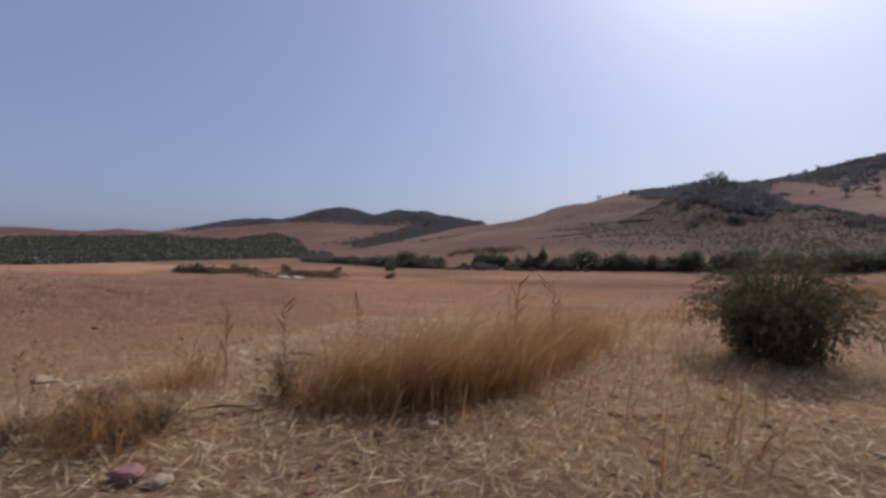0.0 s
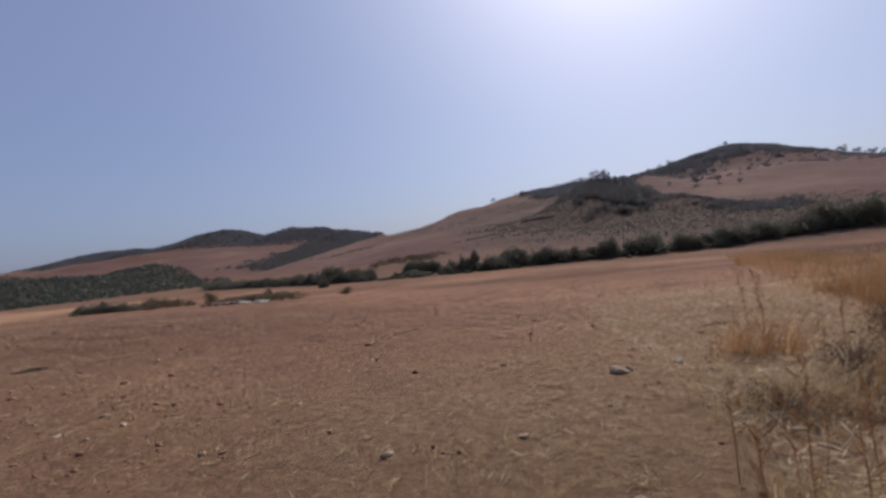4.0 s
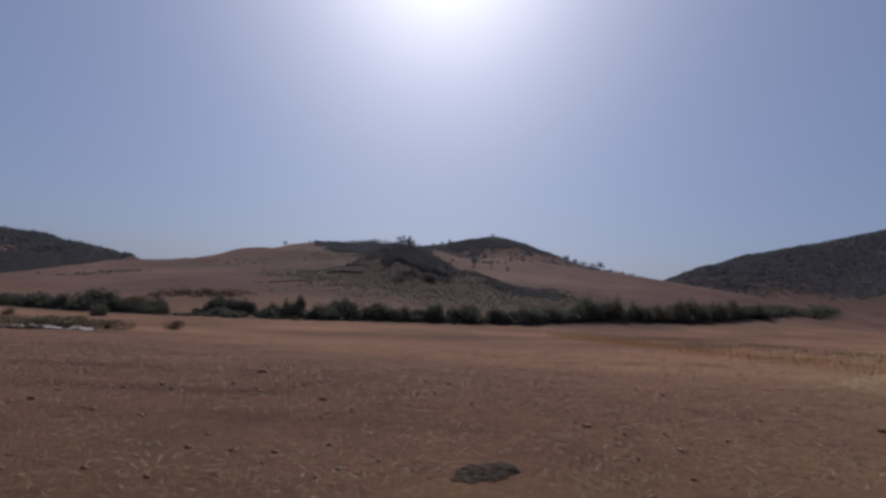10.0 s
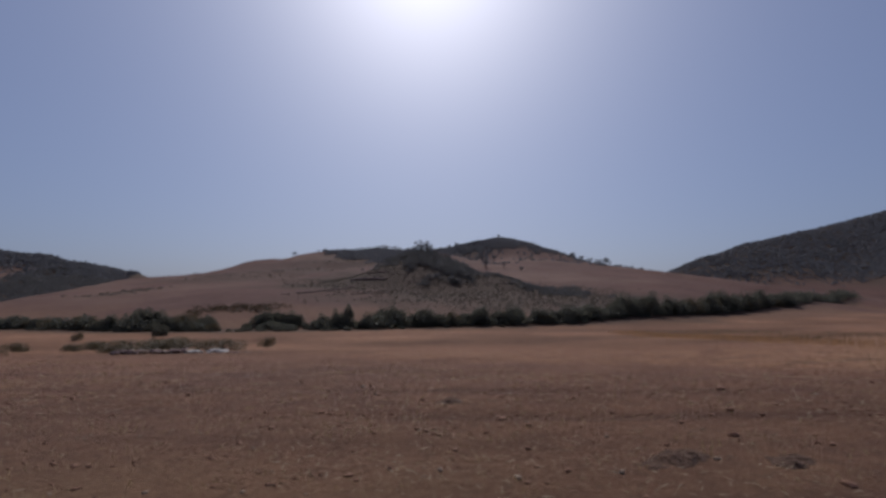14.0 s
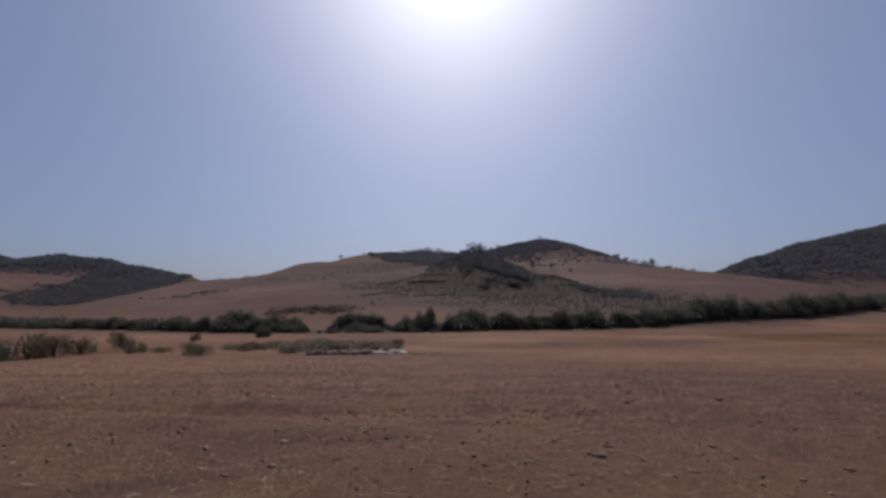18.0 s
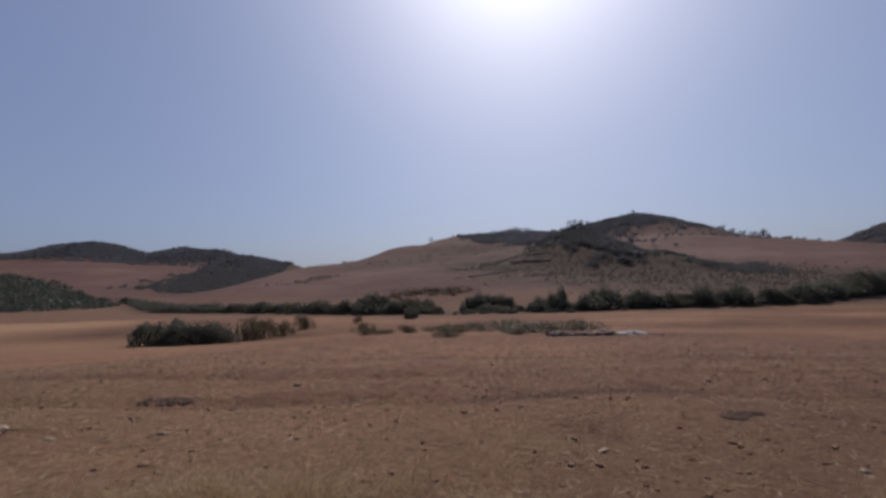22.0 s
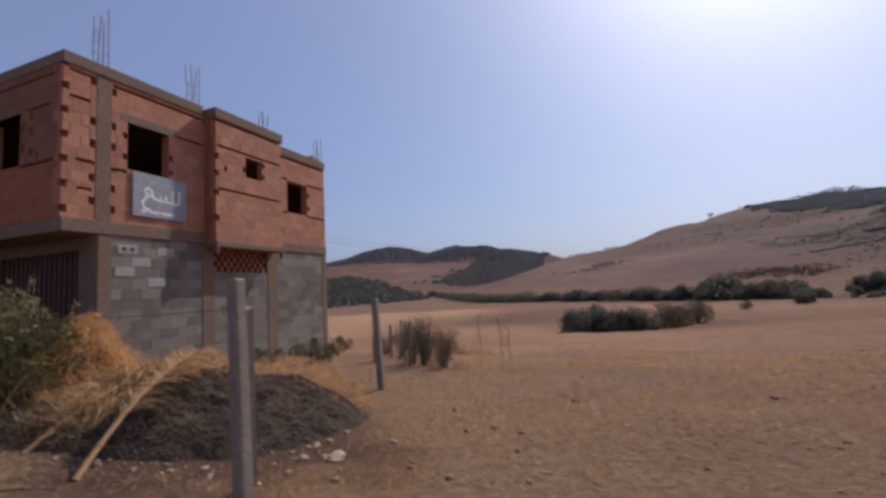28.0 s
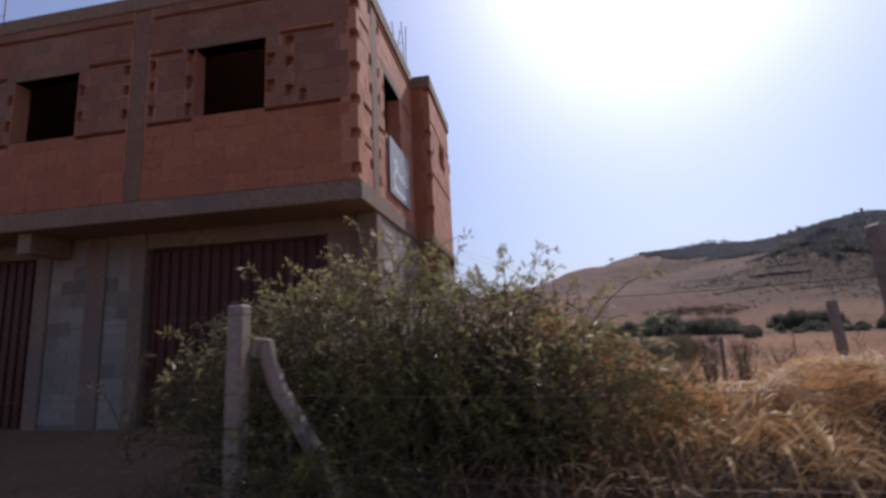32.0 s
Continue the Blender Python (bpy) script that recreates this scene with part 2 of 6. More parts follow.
# leaf green darkened in colour for the shade inside the large bush
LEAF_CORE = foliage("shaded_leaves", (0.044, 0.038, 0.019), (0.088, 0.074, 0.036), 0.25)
LEAF_GREY = foliage("grey_scrub", (0.125, 0.098, 0.052), (0.195, 0.15, 0.08), 0.3)
# hill foliage, greyed and lightened: distance haze is put into its colour
LEAF_HAZED = foliage("hazed_hill_scrub", (0.135, 0.132, 0.138), (0.175, 0.168, 0.172), 0.5)
LEAF_OLIVE = foliage("orchard_leaves", (0.085, 0.092, 0.066), (0.112, 0.118, 0.084), 0.35)
GOLD = foliage("golden_straw", (0.47, 0.245, 0.095), (0.80, 0.49, 0.21), 0.4, 0.7)
LEAF_SLOPE = foliage("slope_scrub", (0.11, 0.092, 0.07), (0.15, 0.125, 0.094), 0.4)
LEAF_DUSTY = foliage("dusty_leaves", (0.07, 0.066, 0.034), (0.165, 0.148, 0.076), 0.4)
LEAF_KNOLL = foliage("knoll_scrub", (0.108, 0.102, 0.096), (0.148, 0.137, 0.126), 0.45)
LEAF_WEED = foliage("dead_weed", (0.07, 0.05, 0.03), (0.17, 0.115, 0.06), 0.3)
LEAF_TIP = foliage("young_leaves", (0.2, 0.17, 0.07), (0.42, 0.35, 0.155), 0.45, 0.45)


# ---- mesh helpers ----
class Build:
    """Collects vertices and faces of one mesh."""

    def __init__(self):
        self.v, self.f = [], []

    def add(self, verts, faces):
        k = len(self.v)
        self.v += [tuple(p) for p in verts]
        self.f += [tuple(i + k for i in q) for q in faces]

    def box(self, lo, hi, c=0.0):
        """A box; c: the width of its chamfered edges."""
        if c <= 0:
            v = [(x, y, z) for x in (lo[0], hi[0]) for y in (lo[1], hi[1]) for z in (lo[2], hi[2])]
            self.add(v, [(0, 1, 3, 2), (4, 6, 7, 5), (0, 4, 5, 1), (2, 3, 7, 6), (0, 2, 6, 4), (1, 5, 7, 3)])
            return
        b = bmesh.new()
        bmesh.ops.create_cube(b, size=1.0)
        for p in b.verts:
            p.co = Vector([lo[i] + (p.co[i] + 0.5) * (hi[i] - lo[i]) for i in range(3)])
        bmesh.ops.bevel(b, geom=list(b.edges), offset=c, segments=1, affect="EDGES")
        b.verts.index_update()
        self.add([p.co for p in b.verts], [[p.index for p in q.verts] for q in b.faces])
        b.free()

    def tube(self, pts, radii, n=6):
        """A tube along points, with a radius at each."""
        pts = [Vector(p) for p in pts]
        ring = []
        for i, p in enumerate(pts):
            d = (pts[min(i + 1, len(pts) - 1)] - pts[max(i - 1, 0)]).normalized()
            a = d.orthogonal().normalized()
            b = d.cross(a)
            r = radii[i] if isinstance(radii, (list, tuple)) else radii
            ring.append([p + (a * math.cos(6.2832 * k / n) + b * math.sin(6.2832 * k / n)) * r for k in range(n)])
        k = len(ring)
        self.add([q for r in ring for q in r], [(i * n + j, i * n + (j + 1) % n, (i + 1) * n + (j + 1) % n, (i + 1) * n + j) for i in range(k - 1) for j in range(n)]
                 + [tuple(range(n))[::-1], tuple((k - 1) * n + j for j in range(n))])

    def mesh(self, name, material, smooth=False):
        me = bpy.data.meshes.new(name)
        me.from_pydata(self.v, [], self.f)
        me.materials.append(material)
        if smooth:
            me.polygons.foreach_set("use_smooth", [True] * len(me.polygons))
        me.validate()
        me.update()
        return me


def part(name, b, material, parent=None, label="", smooth=False):
    """Links a Build (or a mesh) as one object under a thing or part."""
    ob = new(name, b if isinstance(b, bpy.types.Mesh) else b.mesh(name, material, smooth))
    if parent:
        ob.parent = parent
    return tagged(ob, label)


def quads_mesh(name, centre, along, across, material):
    """Many small four-sided leaves or straws: centres and two half-axes each, as arrays."""
    n = len(centre)
    v = np.stack([centre - along, centre + across * 0.6, centre + along, centre - across * 0.6], 1).reshape(-1, 3)
    me = bpy.data.meshes.new(name)
    me.vertices.add(4 * n)
    me.vertices.foreach_set("co", v.astype(np.float32).ravel())
    me.loops.add(4 * n)
    me.loops.foreach_set("vertex_index", np.arange(4 * n, dtype=np.int32))
    me.polygons.add(n)
    me.polygons.foreach_set("loop_start", np.arange(0, 4 * n, 4, dtype=np.int32))
    me.materials.append(material)
    me.update(calc_edges=True)
    me.validate()
    return me


RNG = np.random.default_rng(7)


def unit(n, rng=RNG):
    v = rng.normal(size=(n, 3))
    return v / np.linalg.norm(v, axis=1)[:, None]


def leaf_axes(n, length, width, rng=RNG, flat=0.0):
    a = unit(n, rng)
    a[:, 2] *= 1 - flat
    b = np.cross(a, unit(n, rng))
    b /= np.linalg.norm(b, axis=1)[:, None] + 1e-6
    s = rng.uniform(0.6, 1.3, (n, 1))
    return a * length * s, b * width * s


# ---- the lie of the land ----
def vnoise(x, y, seed=0):
    """Smooth value noise of plan coordinates, -1 to 1."""
    xi, yi = np.floor(x).astype(np.int64), np.floor(y).astype(np.int64)
    fx, fy = x - xi, y - yi
    fx, fy = fx * fx * (3 - 2 * fx), fy * fy * (3 - 2 * fy)

    def h(a, b):
        k = (a * 374761393 + b * 668265263 + seed * 974634777) & 0xFFFFFFFF
        k = ((k ^ (k >> 13)) * 1274126177) & 0xFFFFFFFF
        return ((k ^ (k >> 16)) & 0xFFFF) / 32767.5 - 1.0

    top = h(xi, yi) * (1 - fx) + h(xi + 1, yi) * fx
    low = h(xi, yi + 1) * (1 - fx) + h(xi + 1, yi + 1) * fx
    return top * (1 - fy) + low * fy


def step(x, a, b):
    s = np.clip((x - a) / (b - a), 0, 1)
    return s * s * (3 - 2 * s)


# crest lines of the hills: points, steepness near the crest, how far that reaches, steepness below, softness of the crest
CRESTS = [
    ([(-120, 290, 8), (-76, 264, 16.2), (-59, 256, 17.5), (-40, 248, 22), (-22, 244, 27), (2, 246, 31.8), (14, 247, 33), (29, 247, 34), (55, 253, 35.5)], 0.30, 48, 0.155, 8),
    ([(-330, 342, 33), (-295, 330, 31.0), (-276, 330, 33.5), (-250, 330, 37), (-236, 335, 40.8), (-215, 332, 35), (-200, 331, 31), (-174, 332, 36),
      (-154, 330, 33.2), (-134, 330, 29.2), (-111, 332, 24.6), (-70, 345, 16)], 0.34, 45, 0.14, 6),
    ([(-2200, 700, 90), (-1300, 480, 55), (-900, 420, 42), (-720, 410, 31), (-646, 405, 33), (-537, 400, 28), (-488, 400, 26.5), (-442, 400, 34), (-399, 395, 39.5),
      (-358, 380, 34), (-330, 345, 33)], 0.25, 50, 0.14, 10),
    ([(60, 262, 35), (67, 266, 37), (92, 280, 44), (121, 284, 51.5), (137, 284, 48.5), (162, 280, 40), (194, 277, 34.5), (239, 262, 27), (275, 250, 21)], 0.42, 50, 0.19, 6),
    ([(-60, 254, 17.2), (-74, 218, 11.5), (-90, 180, 5.2), (-106, 146, -0.6)], 0.24, 30, 0.2, 3),
    ([(-134, 330, 27), (-118, 290, 19), (-112, 250, 10)], 0.3, 60, 0.2, 5),
    ([(100, 159, 16.5), (118, 175, 18), (150, 215, 22)], 0.2, 80, 0.2, 10),
    ([(26, 175, 20.5), (20, 134, 17.5), (33, 118, 11.5), (47.6, 105.3, 5.0), (58, 93, 1.0)], 0.42, 80, 0.42, 6),
    ([(430, 500, 30), (490, 500, 47), (580, 500, 80), (653, 500, 101), (849, 500, 141), (1149, 500, 209), (1500, 500, 235), (2300, 600, 300)], 0.45, 150, 0.3, 12),
    ([(-122, 148, 1.0), (-152, 150, 4.0), (-190, 150, 7.0), (-250, 150, 9.0), (-350, 150, 8.5), (-600, 160, 12)], 0.11, 80, 0.11, 12),
]


def road_y(x):
    return np.interp(x, [-80, -50, -40, -30, -22, -14, -8, -4, 0, 10, 60], [4, 4, 4.3, 2.9, 0.2, -3.1, -5.4, -5.6, -4.4, -1, 10])


def ground(x, y):
    """The height of the ground at plan points (arrays)."""
    x, y = np.asarray(x, float), np.asarray(y, float)
    d = y - road_y(x)
    z = np.interp(d, [-1200, -60, -4, 0, 3, 8, 14, 22, 36, 60, 90, 3000], [-2, -0.5, 0, 0, 0.08, 0.05, -0.15, -0.5, -1.2, -1.15, -0.9, -0.9])
    z = z + 0.14 * step(x, -44, -38) * step(d, 0.5, 3) * (1 - step(d, 8, 16))
    z = z + 1.6 * step(x, 20, 90) * step(y, 30, 75)
    z = z - 0.55 * step(-x, 34, 44) * step(y, 11, 24) * (1 - step(y, 33, 44))
    far = step(y, 60, 140)
    z = z + far * (0.3 * vnoise(x / 37, y / 37, 3) + 0.2 * vnoise(x / 13, y / 13, 4))
    for pts, slope, reach, low, soft in CRESTS:
        p = np.array(pts, float)
        best = np.full(x.shape, -500.0)
        for a, b in zip(p[:-1], p[1:]):
            e = b[:2] - a[:2]
            s = np.clip(((x - a[0]) * e[0] + (y - a[1]) * e[1]) / (e @ e), 0, 1)
            dist = np.hypot(x - a[0] - s * e[0], y - a[1] - s * e[1])
            run = np.sqrt(dist * dist + soft * soft) - soft
            best = np.maximum(best, a[2] + s * (b[2] - a[2]) - slope * np.minimum(run, reach) - low * np.maximum(run - reach, 0))
        if pts[0][0] == -120:   # the hill's western flank drops to the side valley
            best = best - 0.15 * np.maximum(0, -74 - x)
        gully = np.clip(best, 0, 12) / 12
        best = best + gully * (0.9 * vnoise(x / 17, y / 23, 8) + 0.4 * vnoise(x / 6, y / 7, 9))
        soften = 0.4 + 0.7 * far
        z = 0.5 * (z + best + np.sqrt((z - best) ** 2 + soften ** 2))
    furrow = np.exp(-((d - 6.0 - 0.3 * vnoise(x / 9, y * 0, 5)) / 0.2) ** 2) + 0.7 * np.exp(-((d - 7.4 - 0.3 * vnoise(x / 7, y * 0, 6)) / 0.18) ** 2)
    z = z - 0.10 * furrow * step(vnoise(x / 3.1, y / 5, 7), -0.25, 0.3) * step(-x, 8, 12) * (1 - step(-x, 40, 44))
    near = np.exp(-np.maximum(y - 18, 0) / 30) * (y < 90)
    z = z + near * (0.035 * vnoise(x / 1.7, y / 1.1, 1) + 0.018 * vnoise(x / 0.55, y / 0.5, 2)) * (0.35 + 0.65 * step(d, 1.0, 2.5))
    return z


def gz(x, y):
    return float(ground(np.array([x]), np.array([y]))[0])


def spaced(lo, hi, fine, a, b, grow):
    """Coordinates from a to b: fine steps between lo and hi, growing steps outside."""
    out = list(np.arange(lo, hi, fine))
    s, x = fine, hi
    while x < b:
        out.append(x)
        s *= grow
        x += s
    out.append(b)
    s, x = fine, lo
    while x > a:
        s *= grow
        x -= s
        out.append(max(x, a))
    return np.unique(np.array(out))


def near_line(x, y, pts):
    """How far plan points lie from a line."""
    p = np.array(pts, float)
    best = np.full(x.shape, 1e9)
    for a, b in zip(p[:-1], p[1:]):
        e = b - a
        s = np.clip(((x - a[0]) * e[0] + (y - a[1]) * e[1]) / (e @ e), 0, 1)
        best = np.minimum(best, np.hypot(x - a[0] - s * e[0], y - a[1] - s * e[1]))
    return best


rag = lambda x, y, s=9.0: vnoise(x / s, y / s, 31) + 0.5 * vnoise(x / (s * 0.35), y / (s * 0.35), 32)
TWIN = [(-420, 385), (-399, 392), (-330, 342), (-236, 333), (-200, 331), (-154, 330), (-120, 331)]
SPUR = [(-128, 312), (-115, 255), (-109, 215), (-110, 184)]
POINTED = [(80, 272), (92, 280), (121, 284), (137, 284), (165, 280), (188, 278)]
CREST = [(16, 239), (27, 230), (27, 218), (37, 210), (46, 236)]
GULLY = [(-56, 119), (-51, 134)]
FLANK = [(-34, 164), (-12, 194), (8, 206)]
LINE = [(-105, 139), (-90, 114), (-73, 86.5), (-61, 80), (-50, 73.8), (-44, 69.6), (-36, 64), (-25, 61), (-13, 59.5), (0, 60), (12, 59.5), (22, 61), (40, 66), (62, 70), (100, 80), (165, 101)]
MASS = [(21, 138), (20, 128), (22, 114)]
KNOLL = [(24, 160), (20, 134), (33, 118), (47.6, 105)]
SLOPE = [(8, 125), (20, 105), (45, 90)]


def undergrowth(x, y):
    """Where dead grass and brush darken the soil of the hills, 0 to 1."""
    out = np.zeros(x.shape)
    for line, wide, ragged, size, most in ((TWIN, 46, 14, 25, 0.9), (SPUR, 21, 7, 9, 0.9), (POINTED, 34, 9, 9, 0.9), (CREST, 15, 6, 8, 0.8), (KNOLL, 11, 5, 6, 0.85), (MASS, 9, 3, 5, 0.95), (SLOPE, 30, 8, 8, 0.9), (GULLY, 5, 3, 5, 0.55), (FLANK, 22, 10, 12, 0.5), (LINE, 3.5, 1.5, 3, 0.75)):
        d = near_line(x, y, line) + ragged * rag(x, y, size)
        out = np.maximum(out, most * (1 - step(d, wide * 0.5, wide * 1.35)))
    far = step(ground(x, y) + 9 * rag(x, y, 40), 10, 48) * step(x, 380, 440) * 0.9
    edge = np.interp(y, [48, 80, 100, 118, 140, 190], [-110, -114, -107, -97, -112, -170])
    grove = 0.95 * (1 - step(x - edge, -4, 2)) * step(y - 46 - (-110 - x) * 0.06, -3, 3) * (1 - step(y, 185, 195)) * step(x, -440, -430)
    return np.maximum(np.maximum(out, far), grove)


def ground_sheet():
    gx, gy = spaced(-60, 4, 0.28, -2200, 2400, 1.035), spaced(-7, 14, 0.17, -1200, 2400, 1.026)
    xx, yy = np.meshgrid(gx, gy)
    zz = ground(xx.ravel(), yy.ravel())
    co = np.stack([xx.ravel(), yy.ravel(), zz], 1)
    w, h = len(gx), len(gy)
    i = (np.arange(h - 1)[:, None] * w + np.arange(w - 1)[None, :]).ravel()
    faces = np.stack([i, i + 1, i + 1 + w, i + w], 1)
    me = bpy.data.meshes.new("ground")
    me.vertices.add(len(co))
    me.vertices.foreach_set("co", co.astype(np.float32).ravel())
    me.loops.add(faces.size)
    me.loops.foreach_set("vertex_index", faces.astype(np.int32).ravel())
    me.polygons.add(len(faces))
    me.polygons.foreach_set("loop_start", np.arange(0, faces.size, 4, dtype=np.int32))
    me.polygons.foreach_set("use_smooth", [True] * len(faces))
    me.materials.append(EARTH)
    me.update(calc_edges=True)
    x, y = co[:, 0], co[:, 1]
    d = y - road_y(x)
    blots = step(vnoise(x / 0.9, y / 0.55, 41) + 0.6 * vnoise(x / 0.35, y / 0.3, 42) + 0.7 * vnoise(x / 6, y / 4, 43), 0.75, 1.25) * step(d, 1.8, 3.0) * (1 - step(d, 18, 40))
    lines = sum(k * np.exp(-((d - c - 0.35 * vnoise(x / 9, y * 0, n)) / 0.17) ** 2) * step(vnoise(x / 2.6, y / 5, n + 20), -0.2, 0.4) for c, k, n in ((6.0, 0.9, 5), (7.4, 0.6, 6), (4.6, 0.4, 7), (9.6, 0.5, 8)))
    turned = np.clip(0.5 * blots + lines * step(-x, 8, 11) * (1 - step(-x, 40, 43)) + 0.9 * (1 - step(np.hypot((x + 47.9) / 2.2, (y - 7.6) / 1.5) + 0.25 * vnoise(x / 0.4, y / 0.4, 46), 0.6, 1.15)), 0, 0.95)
    cover = np.maximum(step(x, -8.5, -4.5), step(-x, 33, 42)) * (1 - step(d, 4, 22)) * (0.55 + 0.45 * vnoise(x / 1.4, y / 1.1, 44)) + (0.55 + 0.3 * step(-x, 15, 23)) * (1 - step(d, 2.2, 7.5)) * (0.7 + 0.3 * vnoise(x / 0.8, y / 0.6, 45))
    # far field darkened in colour for the self-shade of unmodelled clods
    bare = 0.85 * step(d, 12, 26) * (1 - step(y, 70, 80)) * step(x, -70, -55) * (0.75 + 0.5 * vnoise(x / 11, y / 7, 47)) * (1 - 0.6 * step(-x, 38, 46) * (1 - step(y, 26, 40)))
    # darker brown stretch of soil beside the track
    bare = np.maximum(bare, 0.42 * step(-x, 6, 12) * (1 - step(-x, 17, 25)) * step(d, 0.8, 3.0) * (1 - step(d, 14, 26)) * (0.8 + 0.45 * vnoise(x / 2.3, y / 1.7, 49)))
    meadow = 0.45 * (1 - step(near_line(x, y, [(-125, 62), (-96, 74), (-84, 104), (-98, 126), (-84, 104), (-78, 64), (-62, 42), (-54, 30)]) + 5 * rag(x, y, 12), 6, 17)) * step(y, 24, 34)
    yard = 0.85 * (1 - step(np.hypot((x + 48.4) / 4.6, (y - 9.2) / 3.4) + 0.2 * vnoise(x / 0.7, y / 0.7, 48), 0.6, 1.2))
    cover = np.maximum(np.maximum(cover, meadow), yard)
    for name, values in (("turned_soil", turned), ("soil_and_clod_shade", np.clip(bare, 0, 1)), ("straw_cover", np.clip(cover, 0, 1)), ("undergrowth", undergrowth(x, y))):
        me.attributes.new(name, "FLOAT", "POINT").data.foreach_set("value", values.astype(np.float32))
    return tagged(new("ground", me), "dry brown stubble field rising into bare reddish hills", "ground", kind="structure")


ground_sheet()

# ---- the unfinished house ----
XS, YF, YB, XL = -53.05, 8.75, 16.2, -62.3   # side wall, upper front, rear, far end
YG = 9.45                                     # ground-floor front
GZ0 = -0.25
house = tagged(new("house"), "unfinished two-storey house of red brick and grey block", "house")
# the walls stand two degrees out of the square of the plan; they are laid out straight and turned about the corner
TURN = Matrix.Translation((-52.875, YF, 0)) @ Matrix.Rotation(radians(2.0), 4, "Z") @ Matrix.Translation((-XS, -YF, 0))
house.matrix_world = TURN


def cells(u0, u1, z0, z1, holes):
    """The rectangles that are left of a wall around its holes (u0, u1, z0, z1)."""
    us = sorted({min(max(u, u0), u1) for u in (u0, u1, *[h[0] for h in holes], *[h[1] for h in holes])})
    out = []
    for a, b in zip(us[:-1], us[1:]):
        m, z = (a + b) / 2, z0
        for h in sorted([h for h in holes if h[0] < m < h[1]], key=lambda q: q[2]):
            if h[2] > z + 1e-4:
                out.append((a, b, z, h[2]))
            z = h[3]
        if z1 > z + 1e-4:
            out.append((a, b, z, z1))
    return out


PIECES = {}


def piece_mesh(name, size, material, c):
    key = (name, material.name, *[round(s, 3) for s in size])
    if key not in PIECES:
        b = Build()
        b.box([-s / 2 for s in size], [s / 2 for s in size], c)
        PIECES[key] = b.mesh(name, material)
    return PIECES[key]


def masonry(name, side, plane, u0, u1, z0, z1, holes, piece, material, joint, length, height, thick, label, missing=0.0, rng=random.Random(3), teeth=(), upper=None):
    """A wall with its openings, faced with single bricks or blocks. side "x": a wall along y that faces +x; "y": along x, faces -y."""
    back, face = 0.003, 0.10
    b = Build()
    for a, c, d, e in cells(u0, u1, z0, z1, holes):
        if side == "x":
            b.box((plane - thick, a, d), (plane - face, c, e))
        else:
            b.box((a, plane + face, d), (c, plane + thick, e))
    wall = part(name, b, joint, house, label)
    # joints, a little behind the bricks
    b = Build()
    for a, c, d, e in cells(u0, u1, z0, z1, holes + [t for t in teeth]):
        if side == "x":
            b.box((plane - face, a, d), (plane - back, c, e))
        else:
            b.box((a, plane + back, d), (c, plane + face, e))
    part("mortar_joints", b, joint, wall)
    rows = max(1, round((z1 - z0) / height))
    hh = (z1 - z0) / rows
    for r in range(rows):
        lo = z0 + r * hh
        u = u0 - (length / 2 if r % 2 else 0)
        while u < u1 - 0.02:
            a, c = max(u, u0), min(u + length, u1)
            u += length
            cut = [h for h in list(holes) + list(teeth) if h[0] < c and h[1] > a and h[2] < lo + hh and h[3] > lo]
            spans = cells(a, c, lo, lo + hh, cut) if cut else [(a, c, lo, lo + hh)]
            for p, q, d, e in spans:
                if q - p < 0.03 or e - d < 0.03 or rng.random() < missing:
                    continue
                w, t = round(q - p - 0.003, 3), round(e - d - 0.003, 3)
                size = (0.09, w, t) if side == "x" else (w, 0.09, t)
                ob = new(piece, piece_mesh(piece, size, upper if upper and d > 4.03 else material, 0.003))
                out = rng.uniform(-0.003, 0.004)
                ob.location = (plane - 0.045 + out, (p + q) / 2, (d + e) / 2) if side == "x" else ((p + q) / 2, plane + 0.045 - out, (d + e) / 2)
                ob.parent = wall
    return wall


def concrete(name, lo, hi, label="", c=0.012, material=CONCRETE, parent=None):
    b = Build()
    b.box(lo, hi, c)
    return part(name, b, material, parent or house, label)


Z1, Z2, Z3, ZT = 2.79, 3.04, 5.80, 6.02
# floors and roof
concrete("floor_slab", (XL, YF, Z1), (XS + 0.03, YB, Z2), "grey concrete floor slab with overhang")
concrete("roof_slab", (XL + 0.1, YF + 0.22, 5.45), (XS - 0.22, YB - 0.2, 5.62))
concrete("ground_slab", (XL, YG + 0.1, -0.3), (XS - 0.12, YB - 0.1, 0.04))
# coping
concrete("coping", (XS - 0.22, YF - 0.02, Z3), (XS + 0.03, 11.6, ZT), "weathered concrete coping")
concrete("coping", (XL, YF - 0.02, Z3), (XS - 0.221, YF + 0.2, ZT))
concrete("coping", (XS - 0.22, 13.86, 5.56), (XS + 0.03, YB + 0.02, 5.80))
# upper side wall, towards the bay and past it
colw = (9.30, 9.57)
toothz = [3.12 + 0.22 * k for k in range(13)]
teeth_n = [(YF, YF + 0.10, z, z + 0.13) for z in toothz[::2]] + [(9.19, 9.295, z + 0.02, z + 0.16) for z in (3.3, 3.72, 4.36, 4.78, 5.55)]
gap = [(8.98, 9.28, 4.06, 4.13), (8.86, 9.2, 5.2, 5.26), (9.0, 9.25, 3.56, 3.61), (YF + 0.1, 9.29, 5.68, 5.73)]
masonry("side_wall", "x", XS, YF, colw[0], Z2, Z3, [], "brick", BRICK_SUNLIT, MORTAR, 0.30, 0.205, 0.22, "red hollow-brick side wall", teeth=teeth_n + gap)
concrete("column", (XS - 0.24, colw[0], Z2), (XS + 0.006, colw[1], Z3))
